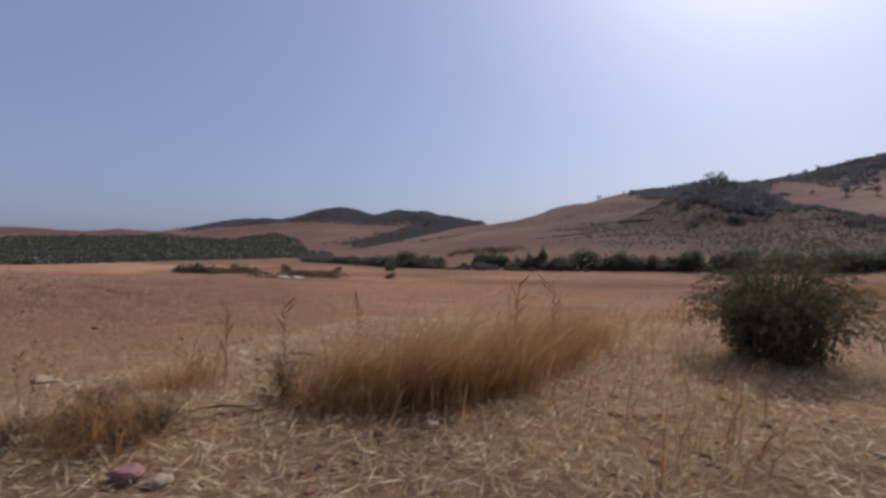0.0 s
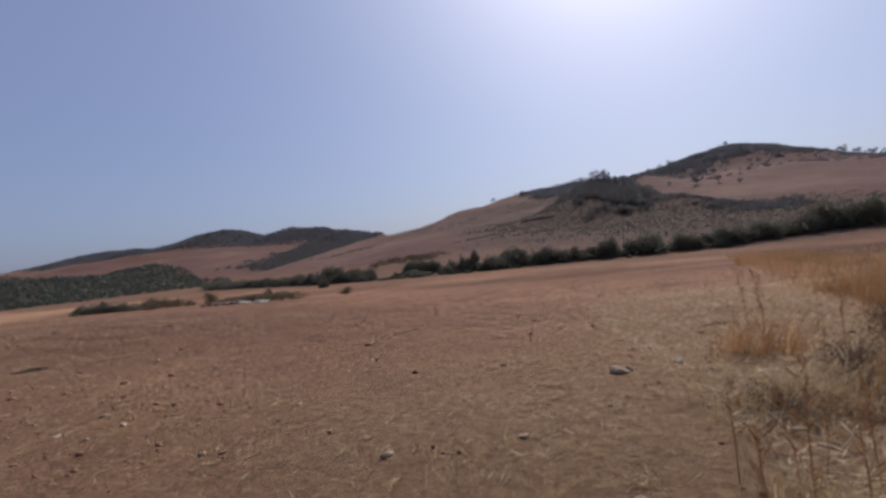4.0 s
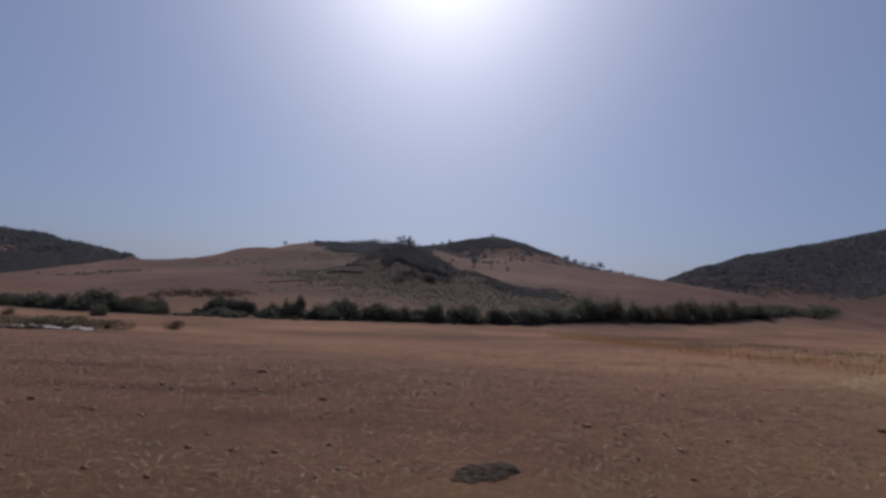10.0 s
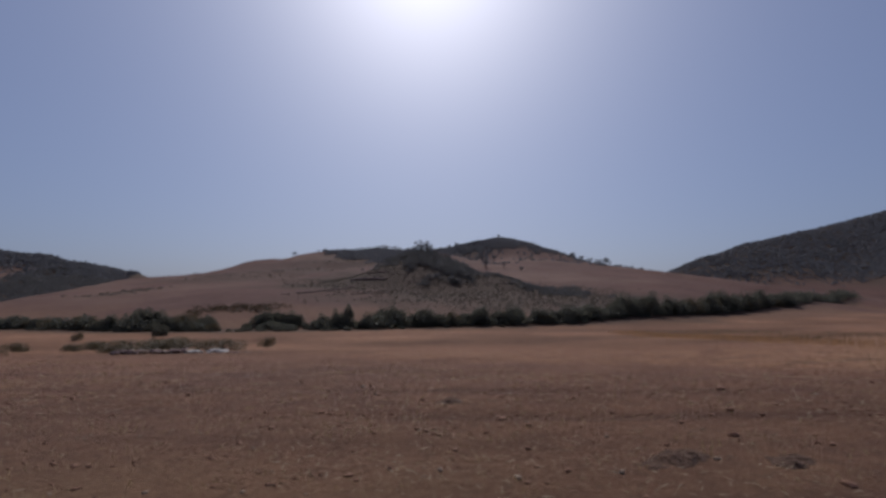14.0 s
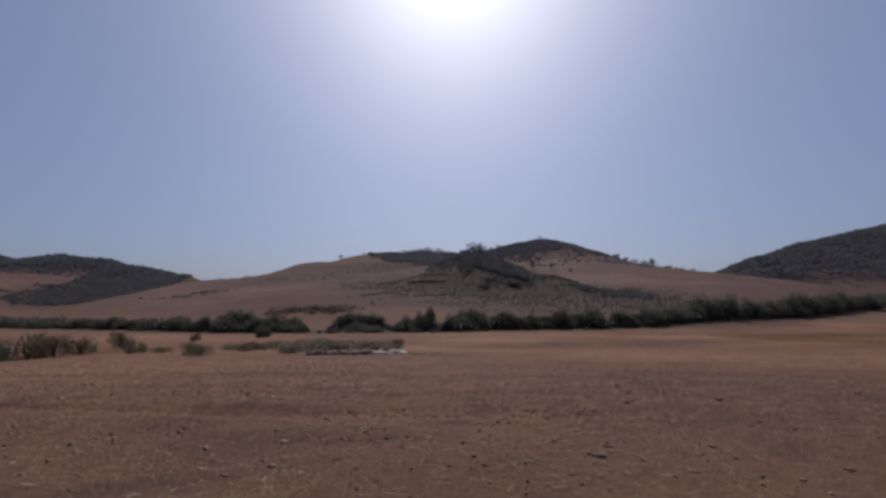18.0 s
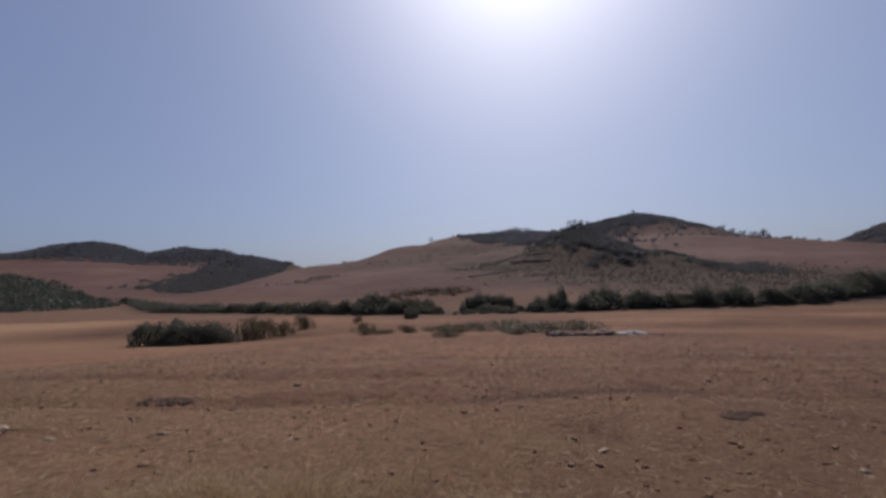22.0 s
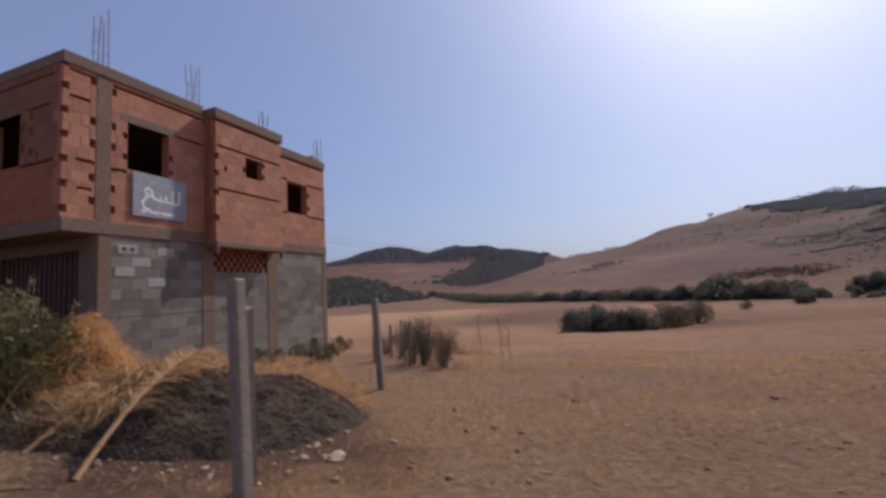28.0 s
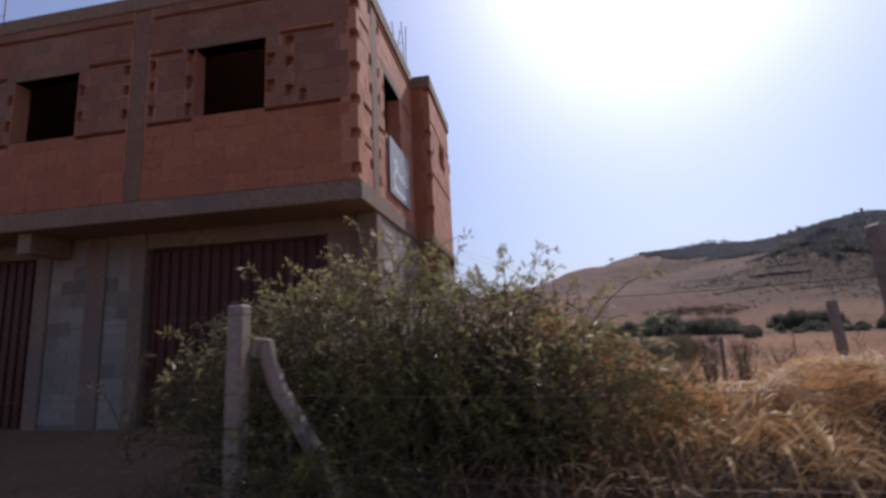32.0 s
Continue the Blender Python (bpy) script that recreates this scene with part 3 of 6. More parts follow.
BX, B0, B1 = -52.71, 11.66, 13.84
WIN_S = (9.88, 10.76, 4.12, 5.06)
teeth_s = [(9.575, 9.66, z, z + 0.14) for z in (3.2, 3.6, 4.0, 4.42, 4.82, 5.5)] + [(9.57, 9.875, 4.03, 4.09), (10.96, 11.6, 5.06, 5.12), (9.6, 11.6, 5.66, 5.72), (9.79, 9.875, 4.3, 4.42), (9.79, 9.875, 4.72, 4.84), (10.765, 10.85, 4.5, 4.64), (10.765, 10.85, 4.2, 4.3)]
masonry("side_wall", "x", XS, colw[1], B0, Z2, Z3, [WIN_S], "brick", BRICK_SUNLIT, MORTAR, 0.30, 0.205, 0.22, "red hollow-brick side wall", teeth=teeth_s)
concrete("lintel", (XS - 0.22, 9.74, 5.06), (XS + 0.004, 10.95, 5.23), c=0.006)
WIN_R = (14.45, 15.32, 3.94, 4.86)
masonry("side_wall", "x", XS, 13.84, YB, Z2, 5.56, [WIN_R], "brick", BRICK_SUNLIT, MORTAR, 0.30, 0.205, 0.22, "red hollow-brick side wall",
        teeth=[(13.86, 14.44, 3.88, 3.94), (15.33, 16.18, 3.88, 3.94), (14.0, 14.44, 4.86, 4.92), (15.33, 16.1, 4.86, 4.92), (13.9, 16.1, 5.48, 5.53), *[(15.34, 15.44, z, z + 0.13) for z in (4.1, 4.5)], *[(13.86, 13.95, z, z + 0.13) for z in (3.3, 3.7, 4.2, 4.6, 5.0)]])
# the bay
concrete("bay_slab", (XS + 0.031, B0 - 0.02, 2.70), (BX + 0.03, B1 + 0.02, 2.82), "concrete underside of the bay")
masonry("bay_wall", "x", BX, B0, B1, 2.82, 5.72, [(12.56, 13.1, 4.5, 5.0)], "brick", BRICK_SUNLIT, MORTAR, 0.30, 0.205, 0.16, "red brick front of the bay",
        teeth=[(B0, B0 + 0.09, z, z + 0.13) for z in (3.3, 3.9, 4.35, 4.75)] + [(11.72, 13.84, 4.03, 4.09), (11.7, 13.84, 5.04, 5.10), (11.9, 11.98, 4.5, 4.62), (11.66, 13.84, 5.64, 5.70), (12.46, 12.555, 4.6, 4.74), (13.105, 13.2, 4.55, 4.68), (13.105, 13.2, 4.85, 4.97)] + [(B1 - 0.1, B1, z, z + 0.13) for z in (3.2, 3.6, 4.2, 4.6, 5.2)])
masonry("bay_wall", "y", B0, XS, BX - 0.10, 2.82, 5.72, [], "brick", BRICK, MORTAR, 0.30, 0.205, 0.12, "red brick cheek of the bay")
concrete("coping", (XS + 0.031, B0 - 0.03, 5.72), (BX + 0.03, B1 + 0.03, 5.96))
concrete("bay_roof", (XS - 0.22, 11.602, 5.63), (XS + 0.03, 13.858, 5.95))
for yy in (B0 + 0.0, B1 - 0.07):
    concrete("corbel", (BX - 0.08, yy, 2.55), (BX + 0.035, yy + 0.07, 2.84), "pale wooden prop end")
# upper front wall
WIN_F = [(-55.32, -54.29, 4.10, 5.08), (-58.2, -57.12, 4.06, 5.0), (-61.1, -60.05, 4.03, 5.04)]
teeth_f = [(XS - 0.1, XS, z, z + 0.12) for z in (3.45, 3.87, 4.30, 4.72, 5.15)] \
    + [(-54.29, XS - 0.1, 4.04, 4.10), (-56.0, -55.32, 4.04, 4.10), (-57.12, -56.3, 4.0, 4.06), (-59.3, -58.2, 4.0, 4.06), (-56.0, -55.5, 5.05, 5.11), (-57.0, -56.3, 5.03, 5.09), (-54.1, XS - 0.3, 5.08, 5.14), (-59.3, -58.3, 5.03, 5.09)] \
    + [(-56.0, XS - 0.25, 5.62, 5.67), (-59.2, -56.3, 5.62, 5.67)] \
    + [(-55.44, -55.325, z, z + 0.18) for z in (4.14, 4.52, 4.9)] + [(-54.285, -54.15, z, z + 0.18) for z in (4.3, 4.68)] + [(-54.02, -53.9, z, z + 0.15) for z in (4.22, 4.62, 4.92)] + [(-53.82, -53.72, 4.12, 4.3)] \
    + [(x, x + 0.1, z, z + 0.15) for x in (-56.0, -56.4) for z in (4.2, 4.55, 4.85)] + [(x, x + 0.1, z, z + 0.16) for x in (-57.115, -58.31) for z in (4.25, 4.65)]
FC = (-56.28, -56.02)
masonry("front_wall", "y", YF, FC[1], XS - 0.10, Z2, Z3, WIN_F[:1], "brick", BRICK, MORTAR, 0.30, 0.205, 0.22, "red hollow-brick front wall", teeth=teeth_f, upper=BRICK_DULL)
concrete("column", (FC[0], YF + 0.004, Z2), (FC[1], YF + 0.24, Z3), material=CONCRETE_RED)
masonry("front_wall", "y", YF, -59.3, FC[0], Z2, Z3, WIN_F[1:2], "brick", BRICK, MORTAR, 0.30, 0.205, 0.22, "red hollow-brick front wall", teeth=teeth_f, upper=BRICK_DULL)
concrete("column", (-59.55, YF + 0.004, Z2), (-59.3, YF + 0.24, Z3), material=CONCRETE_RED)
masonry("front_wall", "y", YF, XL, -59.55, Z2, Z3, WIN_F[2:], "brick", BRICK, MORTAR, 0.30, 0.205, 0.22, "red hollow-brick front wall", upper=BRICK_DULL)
for w in WIN_F:
    concrete("lintel", (w[0] - 0.15, YF - 0.004, w[3]), (w[1] + 0.15, YF + 0.22, w[3] + 0.17), c=0.006, material=CONCRETE_RED)
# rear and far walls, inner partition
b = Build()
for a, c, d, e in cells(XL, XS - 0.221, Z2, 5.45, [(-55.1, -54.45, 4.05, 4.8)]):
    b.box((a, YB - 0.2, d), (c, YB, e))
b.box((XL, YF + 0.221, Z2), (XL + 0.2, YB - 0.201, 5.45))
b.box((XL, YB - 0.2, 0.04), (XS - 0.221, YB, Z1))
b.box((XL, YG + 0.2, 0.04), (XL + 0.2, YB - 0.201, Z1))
part("inner_wall", b, INNER_DIM, house)
# ground floor: columns, block infill, lattice, beam
for a, c in ((9.36, 9.60), (11.58, 11.90), (13.60, 13.98), (YB - 0.22, YB)):
    concrete("column", (XS - 0.25, a, GZ0), (XS + 0.012, c, Z1))
for a, c, top in ((9.60, 11.58, Z1), (13.98, YB - 0.22, Z1), (11.90, 13.60, 2.16)):
    masonry("block_wall", "x", XS, a, c, GZ0, top, [], "block", BLOCK, BLOCK_JOINT, 0.40, 0.20, 0.2, "grey concrete block wall")
b = Build()
# dark-coloured sheet behind the bricks stands for the shade in the openings
b.box((XS - 0.2, 11.90, 2.16), (XS - 0.13, 13.60, Z1))
lattice = part("lattice_panel", b, DUNG_AND_SHADE, house, "brick lattice before a dark panel that stands for its shaded openings")
for r in range(5):
    for k in range(9):
        y = 11.9 + 0.19 * k + (0.095 if r % 2 else 0)
        if y + 0.1 <= 13.6:
            ob = new("brick", piece_mesh("brick", (0.11, 0.105, 0.118), BRICK, 0.006))
            ob.location, ob.parent = (XS - 0.06, y + 0.055, 2.225 + 0.122 * r), lattice
# hollow block laid on its side, and paler blocks beside it
hollow = concrete("hollow_block", (XS - 0.05, 9.71, 2.45), (XS + 0.009, 10.11, 2.63), "pale hollow block, the shade of its two holes drawn as dark plates", material=PALE_BLOCK)
for y in (9.80, 9.96):
    # flat dark plate in place of the shade inside the opening
    b = Build()
    b.box((XS + 0.0092, y, 2.51), (XS + 0.0105, y + 0.07, 2.58))
    part("hole_shade", b, DUNG_AND_SHADE, hollow)
for y, z in ((9.98, 2.21), (10.5, 2.44), (10.3, 1.81), (9.66, 2.02)):
    concrete("pale_block", (XS - 0.05, y, z), (XS + 0.008, y + 0.39, z + 0.185), "paler grey block", material=PALE_BLOCK)
# ground-floor front
for a, c in ((XS - 0.25, XS), (-56.78, -56.53), (-57.5, -57.18), (-58.4, -58.14), (-61.4, -61.14), (XL, XL + 0.25)):
    if a < XS - 0.3:
        concrete("column", (a, YG, GZ0), (c, YG + 0.25, Z1))
for a, c in ((-57.18, -56.78), (-58.14, -57.5)):
    masonry("block_wall", "y", YG + 0.03, a, c, GZ0, Z1, [], "block", BLOCK, BLOCK_JOINT, 0.40, 0.20, 0.2, "grey concrete block infill")
concrete("beam", (-58.02, YF + 0.12, 2.5), (-57.8, YG + 0.02, Z1 - 0.001), "stub of a concrete beam under the overhang")
concrete("beam", (-56.53, YG + 0.02, 2.56), (XS - 0.251, YG + 0.24, Z1 - 0.002))
concrete("beam", (-61.14, YG + 0.02, 2.56), (-58.4, YG + 0.24, Z1 - 0.002))
concrete("jamb", (-53.78, YG + 0.02, GZ0), (XS - 0.251, YG + 0.24, 2.56))


def shutter(x0, x1):
    b = Build()
    b.box((x0, YG + 0.14, 0.0), (x1, YG + 0.18, 2.56))
    door = part("garage_door", b, DOOR_RED, house, "dark red ribbed steel garage door")
    n = int((x1 - x0) / 0.16)
    for k in range(n):
        u = x0 + (k + 0.5) * (x1 - x0) / n
        b = Build()
        b.box((u - 0.055, YG + 0.11, 0.03), (u + 0.055, YG + 0.142, 2.53), 0.012)
        part("rib", b, DOOR_RED, door)


shutter(-56.53, -53.78)
shutter(-61.14, -58.4)
# steel bars that stand up from the columns
r_bar = random.Random(29)
for x, y, z, h in ((XS - 0.12, 9.43, ZT, 1.15), (XS - 0.12, 11.45, ZT, 1.05), (XS - 0.2, 13.75, 5.9, 0.85), (XS - 0.12, 16.05, 5.8, 0.8), (-56.15, YF + 0.1, ZT, 1.4), (-58.9, YF + 0.1, ZT, 0.7), (-60.2, YF + 0.1, ZT, 0.45)):
    for dx, dy in ((-0.08, -0.09), (0.08, -0.09), (-0.08, 0.09), (0.08, 0.09)):
        b = Build()
        lean = r_bar.uniform(-0.05, 0.05)
        b.tube([(x + dx, y + dy, z - 0.02), (x + dx + lean * 0.4, y + dy, z + h * 0.5), (x + dx + lean, y + dy + lean * 0.6, z + h * r_bar.uniform(0.78, 1.05))], 0.0085, 5)
        part("rebar", b, STEEL, house, "bare steel starter bar")
    for j in range(int(h / 0.28)):
        b = Build()
        q = z + 0.08 + 0.2 * j
        b.tube([(x - 0.085, y - 0.095, q), (x + 0.085, y - 0.095, q + 0.01), (x + 0.085, y + 0.095, q), (x - 0.085, y + 0.095, q + 0.012), (x - 0.085, y - 0.095, q)], 0.004, 4)
        part("tie", b, STEEL, house, "steel tie round the starter bars")
concrete("roof_block", (XS - 0.25, 15.65, 5.80), (XS - 0.02, 16.0, 5.92), material=BLOCK)
# apron of concrete in front of the doors
b = Build()
b.box((XL - 0.5, 8.3, -0.25), (XS - 0.3, YG - 0.005, 0.03), 0.015)
apron = tagged(part("apron", b, APRON), "worn grey concrete apron before the doors", "pavement", kind="structure")
apron.matrix_world = TURN

# the painted board below the side window
board = tagged(new("sign_board"), "grey metal board with white hand-painted letters", "sign")
board.matrix_world = TURN @ Matrix.Translation((XS + 0.03, 10.55, 3.66))
b = Build()
b.box((-0.012, -0.585, -0.44), (0.012, 0.585, 0.44), 0.005)
part("panel", b, SHEET, board)
b = Build()


def stroke(pts, w=0.06):
    b.tube([(0.016, p[0], p[1]) for p in pts], w * 0.5, 5)


# the word in Arabic script, read from right to left: lam, lam, ba, ya, ain
stroke([(0.42, 0.20), (0.41, -0.08), (0.30, -0.10), (0.27, -0.06)])
stroke([(0.27, 0.19), (0.27, -0.06), (0.16, -0.09), (0.12, -0.05)])
stroke([(0.12, 0.04), (0.10, -0.07), (0.01, -0.08), (0.0, 0.03), (-0.02, -0.07), (-0.14, -0.05)])
stroke([(-0.13, -0.05), (-0.18, 0.02), (-0.20, 0.11), (-0.27, 0.15), (-0.34, 0.11), (-0.30, 0.03), (-0.21, 0.01), (-0.31, -0.04), (-0.39, -0.14), (-0.36, -0.26), (-0.22, -0.30)], 0.075)
b.v = [(0.0125 + 0.06 * max(-0.02, min(0.02, v[0] - 0.016)) + 0.0012, v[1], v[2]) for v in b.v]
part("lettering", b, WHITE_PAINT, board, "white painted letters")
for k, (y0, y1) in enumerate(((-0.42, -0.3), (-0.26, -0.02), (0.02, 0.3))):
    b = Build()
    b.box((0.0121, y0, -0.36), (0.014, y1, -0.31))
    part("faded_line", b, WHITE_PAINT, board, "faded illegible line")

# ---- plants ----
def lobes(n, rng, wide=1.0, tall=1.0):
    c = rng.uniform(-1, 1, (n, 3))
    c /= np.maximum(np.linalg.norm(c, axis=1)[:, None], 1.0)
    c[:, 2] = np.abs(c[:, 2])
    return c * (0.7 * wide, 0.7 * wide, 0.74 * tall), rng.uniform(0.16, 0.40, n)


def crown(name, leaves, length, width, material, seed, wide=1.0, tall=1.0, n=9):
    """A crown of about one metre radius that stands on z = 0, of many leaves on uneven lobes with gaps."""
    rng = np.random.default_rng(seed)
    c, r = lobes(n, rng, wide, tall)
    pick = rng.integers(0, n, leaves)
    d = unit(leaves, rng)
    p = c[pick] + d * (r[pick] * rng.uniform(0.45, 1.12, leaves) ** 0.6)[:, None]
    p[:, 2] = np.abs(p[:, 2]) + 0.03
    a, b = leaf_axes(leaves, length, width, rng)
    return quads_mesh(name, p, a, b, material)


def stems(name, seed, n=7, spread=0.5, tall=0.8, thick=0.03, material=BARK):
    rng = random.Random(seed)
    b = Build()
    for _ in range(n):
        a, s = rng.uniform(0, 6.28), rng.uniform(0.2, 1) * spread
        b.tube([(0.05 * math.cos(a), 0.05 * math.sin(a), -0.08), (s * 0.45 * math.cos(a), s * 0.45 * math.sin(a), tall * 0.5), (s * math.cos(a + 0.3), s * math.sin(a + 0.3), tall * rng.uniform(0.75, 1.0))],
               [thick, thick * 0.7, thick * 0.25], 5)
    return b.mesh(name, material)


HEDGE = [(crown("foliage", 3800, 0.055, 0.032, LEAF_DARK, 20 + k, tall=1.05, n=22), stems("stem", k)) for k in range(6)]
GREY = [(crown("foliage", 2400, 0.05, 0.022, LEAF_GREY, 40 + k, tall=0.9, n=18), stems("stem", 10 + k)) for k in range(4)]


def bush(kinds, k, x, y, wide, tall, label, category="bush", group="", turn=0.0):
    leaves, wood = kinds[k % len(kinds)]
    ob = tagged(new("bush", leaves), label, category, group)
    ob.location, ob.rotation_euler, ob.scale = (x, y, gz(x, y) - 0.03), (0, 0, turn), (wide, wide, tall)
    part("stem", wood, None, ob)
    return ob


# the line of bushes along the dry stream: place along it, how far behind it, half width, height
CLUMPS = [(-58.5, 0.5, 2.6, 1.6), (-53.5, 0.6, 2.8, 1.8), (-48.5, 0.8, 2.6, 1.9), (-43.6, 1.0, 2.7, 2.4), (-40.0, 0.4, 1.9, 2.2), (-36.4, 2.2, 3.4, 3.1), (-33.4, 0.6, 1.6, 2.0), (-31.0, 1.6, 2.6, 2.8), (-28.0, 0.4, 1.3, 1.4),
          (-21.6, 5.0, 2.1, 2.6), (-19.0, 5.4, 1.7, 2.3), (-24.4, 3.0, 0.9, 1.0), (-16.9, 2.6, 0.9, 0.9), (-14.8, 1.2, 1.6, 2.2), (-13.1, 1.4, 1.4, 2.8), (-11.6, 2.4, 1.3, 3.4), (-9.2, 0.4, 1.9, 2.4), (-5.4, 2.0, 2.6, 3.1), (-1.4, 1.0, 2.4, 2.7),
          (2.8, 1.2, 2.4, 2.5), (7.2, 1.2, 2.5, 3.0), (12.2, 1.0, 2.6, 3.0), (17.0, 0.4, 2.6, 2.7), (22.5, 0.2, 2.8, 2.9), (28.6, 0.6, 3.0, 2.8), (34.2, 0.2, 2.4, 3.0), (38.4, 1.4, 3.4, 4.4),
          (44.2, 1.0, 3.6, 4.7), (50.4, 0.5, 3.0, 4.0), (57.0, 0.5, 3.2, 4.1), (63.2, 1.0, 3.6, 5.0), (70.6, 1.0, 4.0, 5.1), (78.4, 0.5, 4.2, 4.6), (86.5, 0.5, 4.4, 4.3), (95.5, 0.0, 4.8, 3.8)]
rng = random.Random(11)
k = 0
LX, LY = [q[0] for q in LINE], [q[1] for q in LINE]
def hedge_bush(x, y, w, h, grey):
    global k
    bush(GREY if grey else HEDGE, k, x, y, w, h, "grey-green shrub in the line of bushes" if grey else "dense dark green bush in the stream-side line", group="bushes along the dry stream", turn=rng.uniform(0, 6.28))
    k += 1


for cx, back, half, high in CLUMPS:
    for i in range(6 if half > 1.4 else 3):
        u = 0.0 if i == 0 else rng.uniform(-1.0, 1.0)
        w = half * (0.75 if i == 0 else rng.uniform(0.42, 0.7))
        h = high * (0.94 if i == 0 else rng.uniform(0.55, 0.9) * (1 - 0.3 * u * u))
        x = cx + u * half
        hedge_bush(x, float(np.interp(x, LX, LY)) + back + (0 if i == 0 else rng.uniform(-0.8, 1.6)), w, h, rng.random() < 0.16)
# lower growth that joins the clumps, but for the two gaps: plan points and heights
CX, CH = [q[0] for q in sorted(CLUMPS)], [q[3] for q in sorted(CLUMPS)]
joining = []
x = -60.0
while x < 98:
    x += rng.uniform(0.6, 1.1) * (1.0 if x < 42 else 1.5)
    if not (-27.0 < x < -22.6 or -18.0 < x < -15.6):
        joining.append((x, float(np.interp(x, LX, LY)) + rng.uniform(0.2, 2.2), float(np.interp(x, CX, CH)) * rng.uniform(0.42, 0.8)))
# low bushes at the foot of the line
for i in range(46):
    x = rng.uniform(-60, 42)
    y = float(np.interp(x, LX, LY)) - rng.uniform(-0.6, 2.0)
    w = rng.uniform(0.35, 0.8)
    bush(HEDGE, k, x, y, w, w * rng.uniform(0.7, 1.0), "small dark bush at the foot of the line", group="bushes along the dry stream", turn=rng.uniform(0, 6.28))
    k += 1
# its far ends: western tongue and the tall eastern run
far_line = []
for i in range(330):
    x = rng.uniform(-104, -61)
    far_line.append((x, float(np.interp(x, LX, LY)) + rng.uniform(-1.2, 2.2)))
for cx, half, n in ((106, 7, 40), (120, 9, 40), (138, 11, 36), (155, 9, 22)):
    for _ in range(n):
        x = cx + half * rng.uniform(-1, 1)
        far_line.append((x, float(np.interp(x, LX, LY)) + rng.uniform(-0.5, 3.0)))

FAR_LINE = np.array(far_line)
# bushes that stand alone in the field
for i, (x, y, w, h, dark) in enumerate([(-48.0, 33.4, 1.35, 1.45, 1), (-47.1, 34.4, 1.2, 1.7, 1), (-46.2, 33.6, 1.3, 1.3, 1), (-45.2, 34.4, 1.4, 1.5, 1), (-44.2, 34.6, 1.3, 1.5, 1), (-43.0, 35.6, 1.3, 1.9, 0),
                                        (-42.1, 36.6, 1.2, 1.7, 0), (-41.0, 37.4, 1.1, 1.3, 0), (-40.4, 42, 1.1, 1.5, 0), (-36.8, 48, 0.7, 0.9, 0), (-31.5, 53, 0.9, 1.4, 1),
                                        (-34.6, 26.5, 0.9, 0.75, 0), (-32.6, 28.4, 0.8, 0.6, 0), (-30.4, 31.5, 1.4, 0.6, 0), (-29.5, 29.5, 0.8, 0.6, 0), (-28.2, 30.4, 1.8, 0.7, 0), (-26.6, 31.2, 1.9, 0.9, 0),
                                        (-25.0, 27.4, 2.0, 0.8, 0), (-23.2, 27.8, 1.7, 0.75, 0), (-31.0, 23.0, 0.8, 0.55, 0), (-21.0, 34.0, 0.8, 0.9, 0), (-29.8, 27.4, 0.6, 0.45, 0), (-33.6, 27.6, 0.6, 0.4, 0),
                                        (-26.4, 26.6, 1.9, 0.6, 0), (-27.4, 24.8, 0.8, 0.45, 0)]):
    bush(HEDGE if dark else GREY, i, x, y, w, h, "dark green bush alone in the dry field" if dark else "low grey-green scrub bush in the dry field", group="bushes in the field", turn=i * 1.3)
bush(HEDGE, 2, -106.0, 136.5, 2.6, 1.7, "dark bush alone at the end of the orchard", group="bushes in the field")
DRY = [(crown("foliage", 1000, 0.045, 0.014, LEAF_GREY, 50 + k, tall=1.05, n=20), stems("stem", 55 + k, 60, 0.75, 1.1, 0.006)) for k in range(2)]
for i, (x, y, w, h) in enumerate([(-50.2, 14.8, 0.55, 0.6), (-49.5, 14.4, 0.6, 0.75), (-48.9, 13.8, 0.55, 0.7), (-48.3, 13.3, 0.6, 0.85), (-47.8, 12.2, 0.5, 1.0), (-48.2, 12.5, 0.5, 0.95), (-47.3, 12.0, 0.45, 0.7), (-49.6, 16.2, 0.5, 0.6), (-48.6, 15.1, 0.55, 0.7)]):
    bush(DRY, i, x, y, w, h, "leafless grey-brown dry shrub beside the fence", group="dry shrubs by the fence", turn=i * 1.1)
for i, (x, y, w, h) in enumerate([(-50.5, 12.2, 0.55, 0.7), (-51.3, 14.2, 0.55, 0.6), (-52.4, 12.7, 0.35, 0.4), (-50.9, 12.9, 0.35, 0.36), (-51.6, 12.3, 0.4, 0.4)]):
    bush([(crown("foliage", 900, 0.07, 0.03, LEAF_GREEN, 61, tall=1.0), stems("stem", 62))], 0, x, y, w, h, "fresh green weed bush by the house wall", group="shrubs by the house", turn=i * 2)

WEEDY = [(crown("foliage", 2600, 0.035, 0.01, LEAF_WEED, 66 + k, tall=0.9, n=14), stems("stem", 68 + k, 50, 0.85, 1.0, 0.008)) for k in range(2)]
for i, (x, y, w, h) in enumerate([(-3.1, -2.45, 0.36, 0.26), (-3.5, -2.7, 0.32, 0.2), (-2.75, -2.35, 0.3, 0.26), (-4.1, -2.85, 0.36, 0.2), (-2.5, -1.45, 0.35, 0.42), (-3.4, -2.3, 0.3, 0.3)]):
    bush(WEEDY, i, x, y, w, h, "low dark-brown tangle of dead weeds beside the track", "weeds", "dead weeds by the track", i * 1.7)


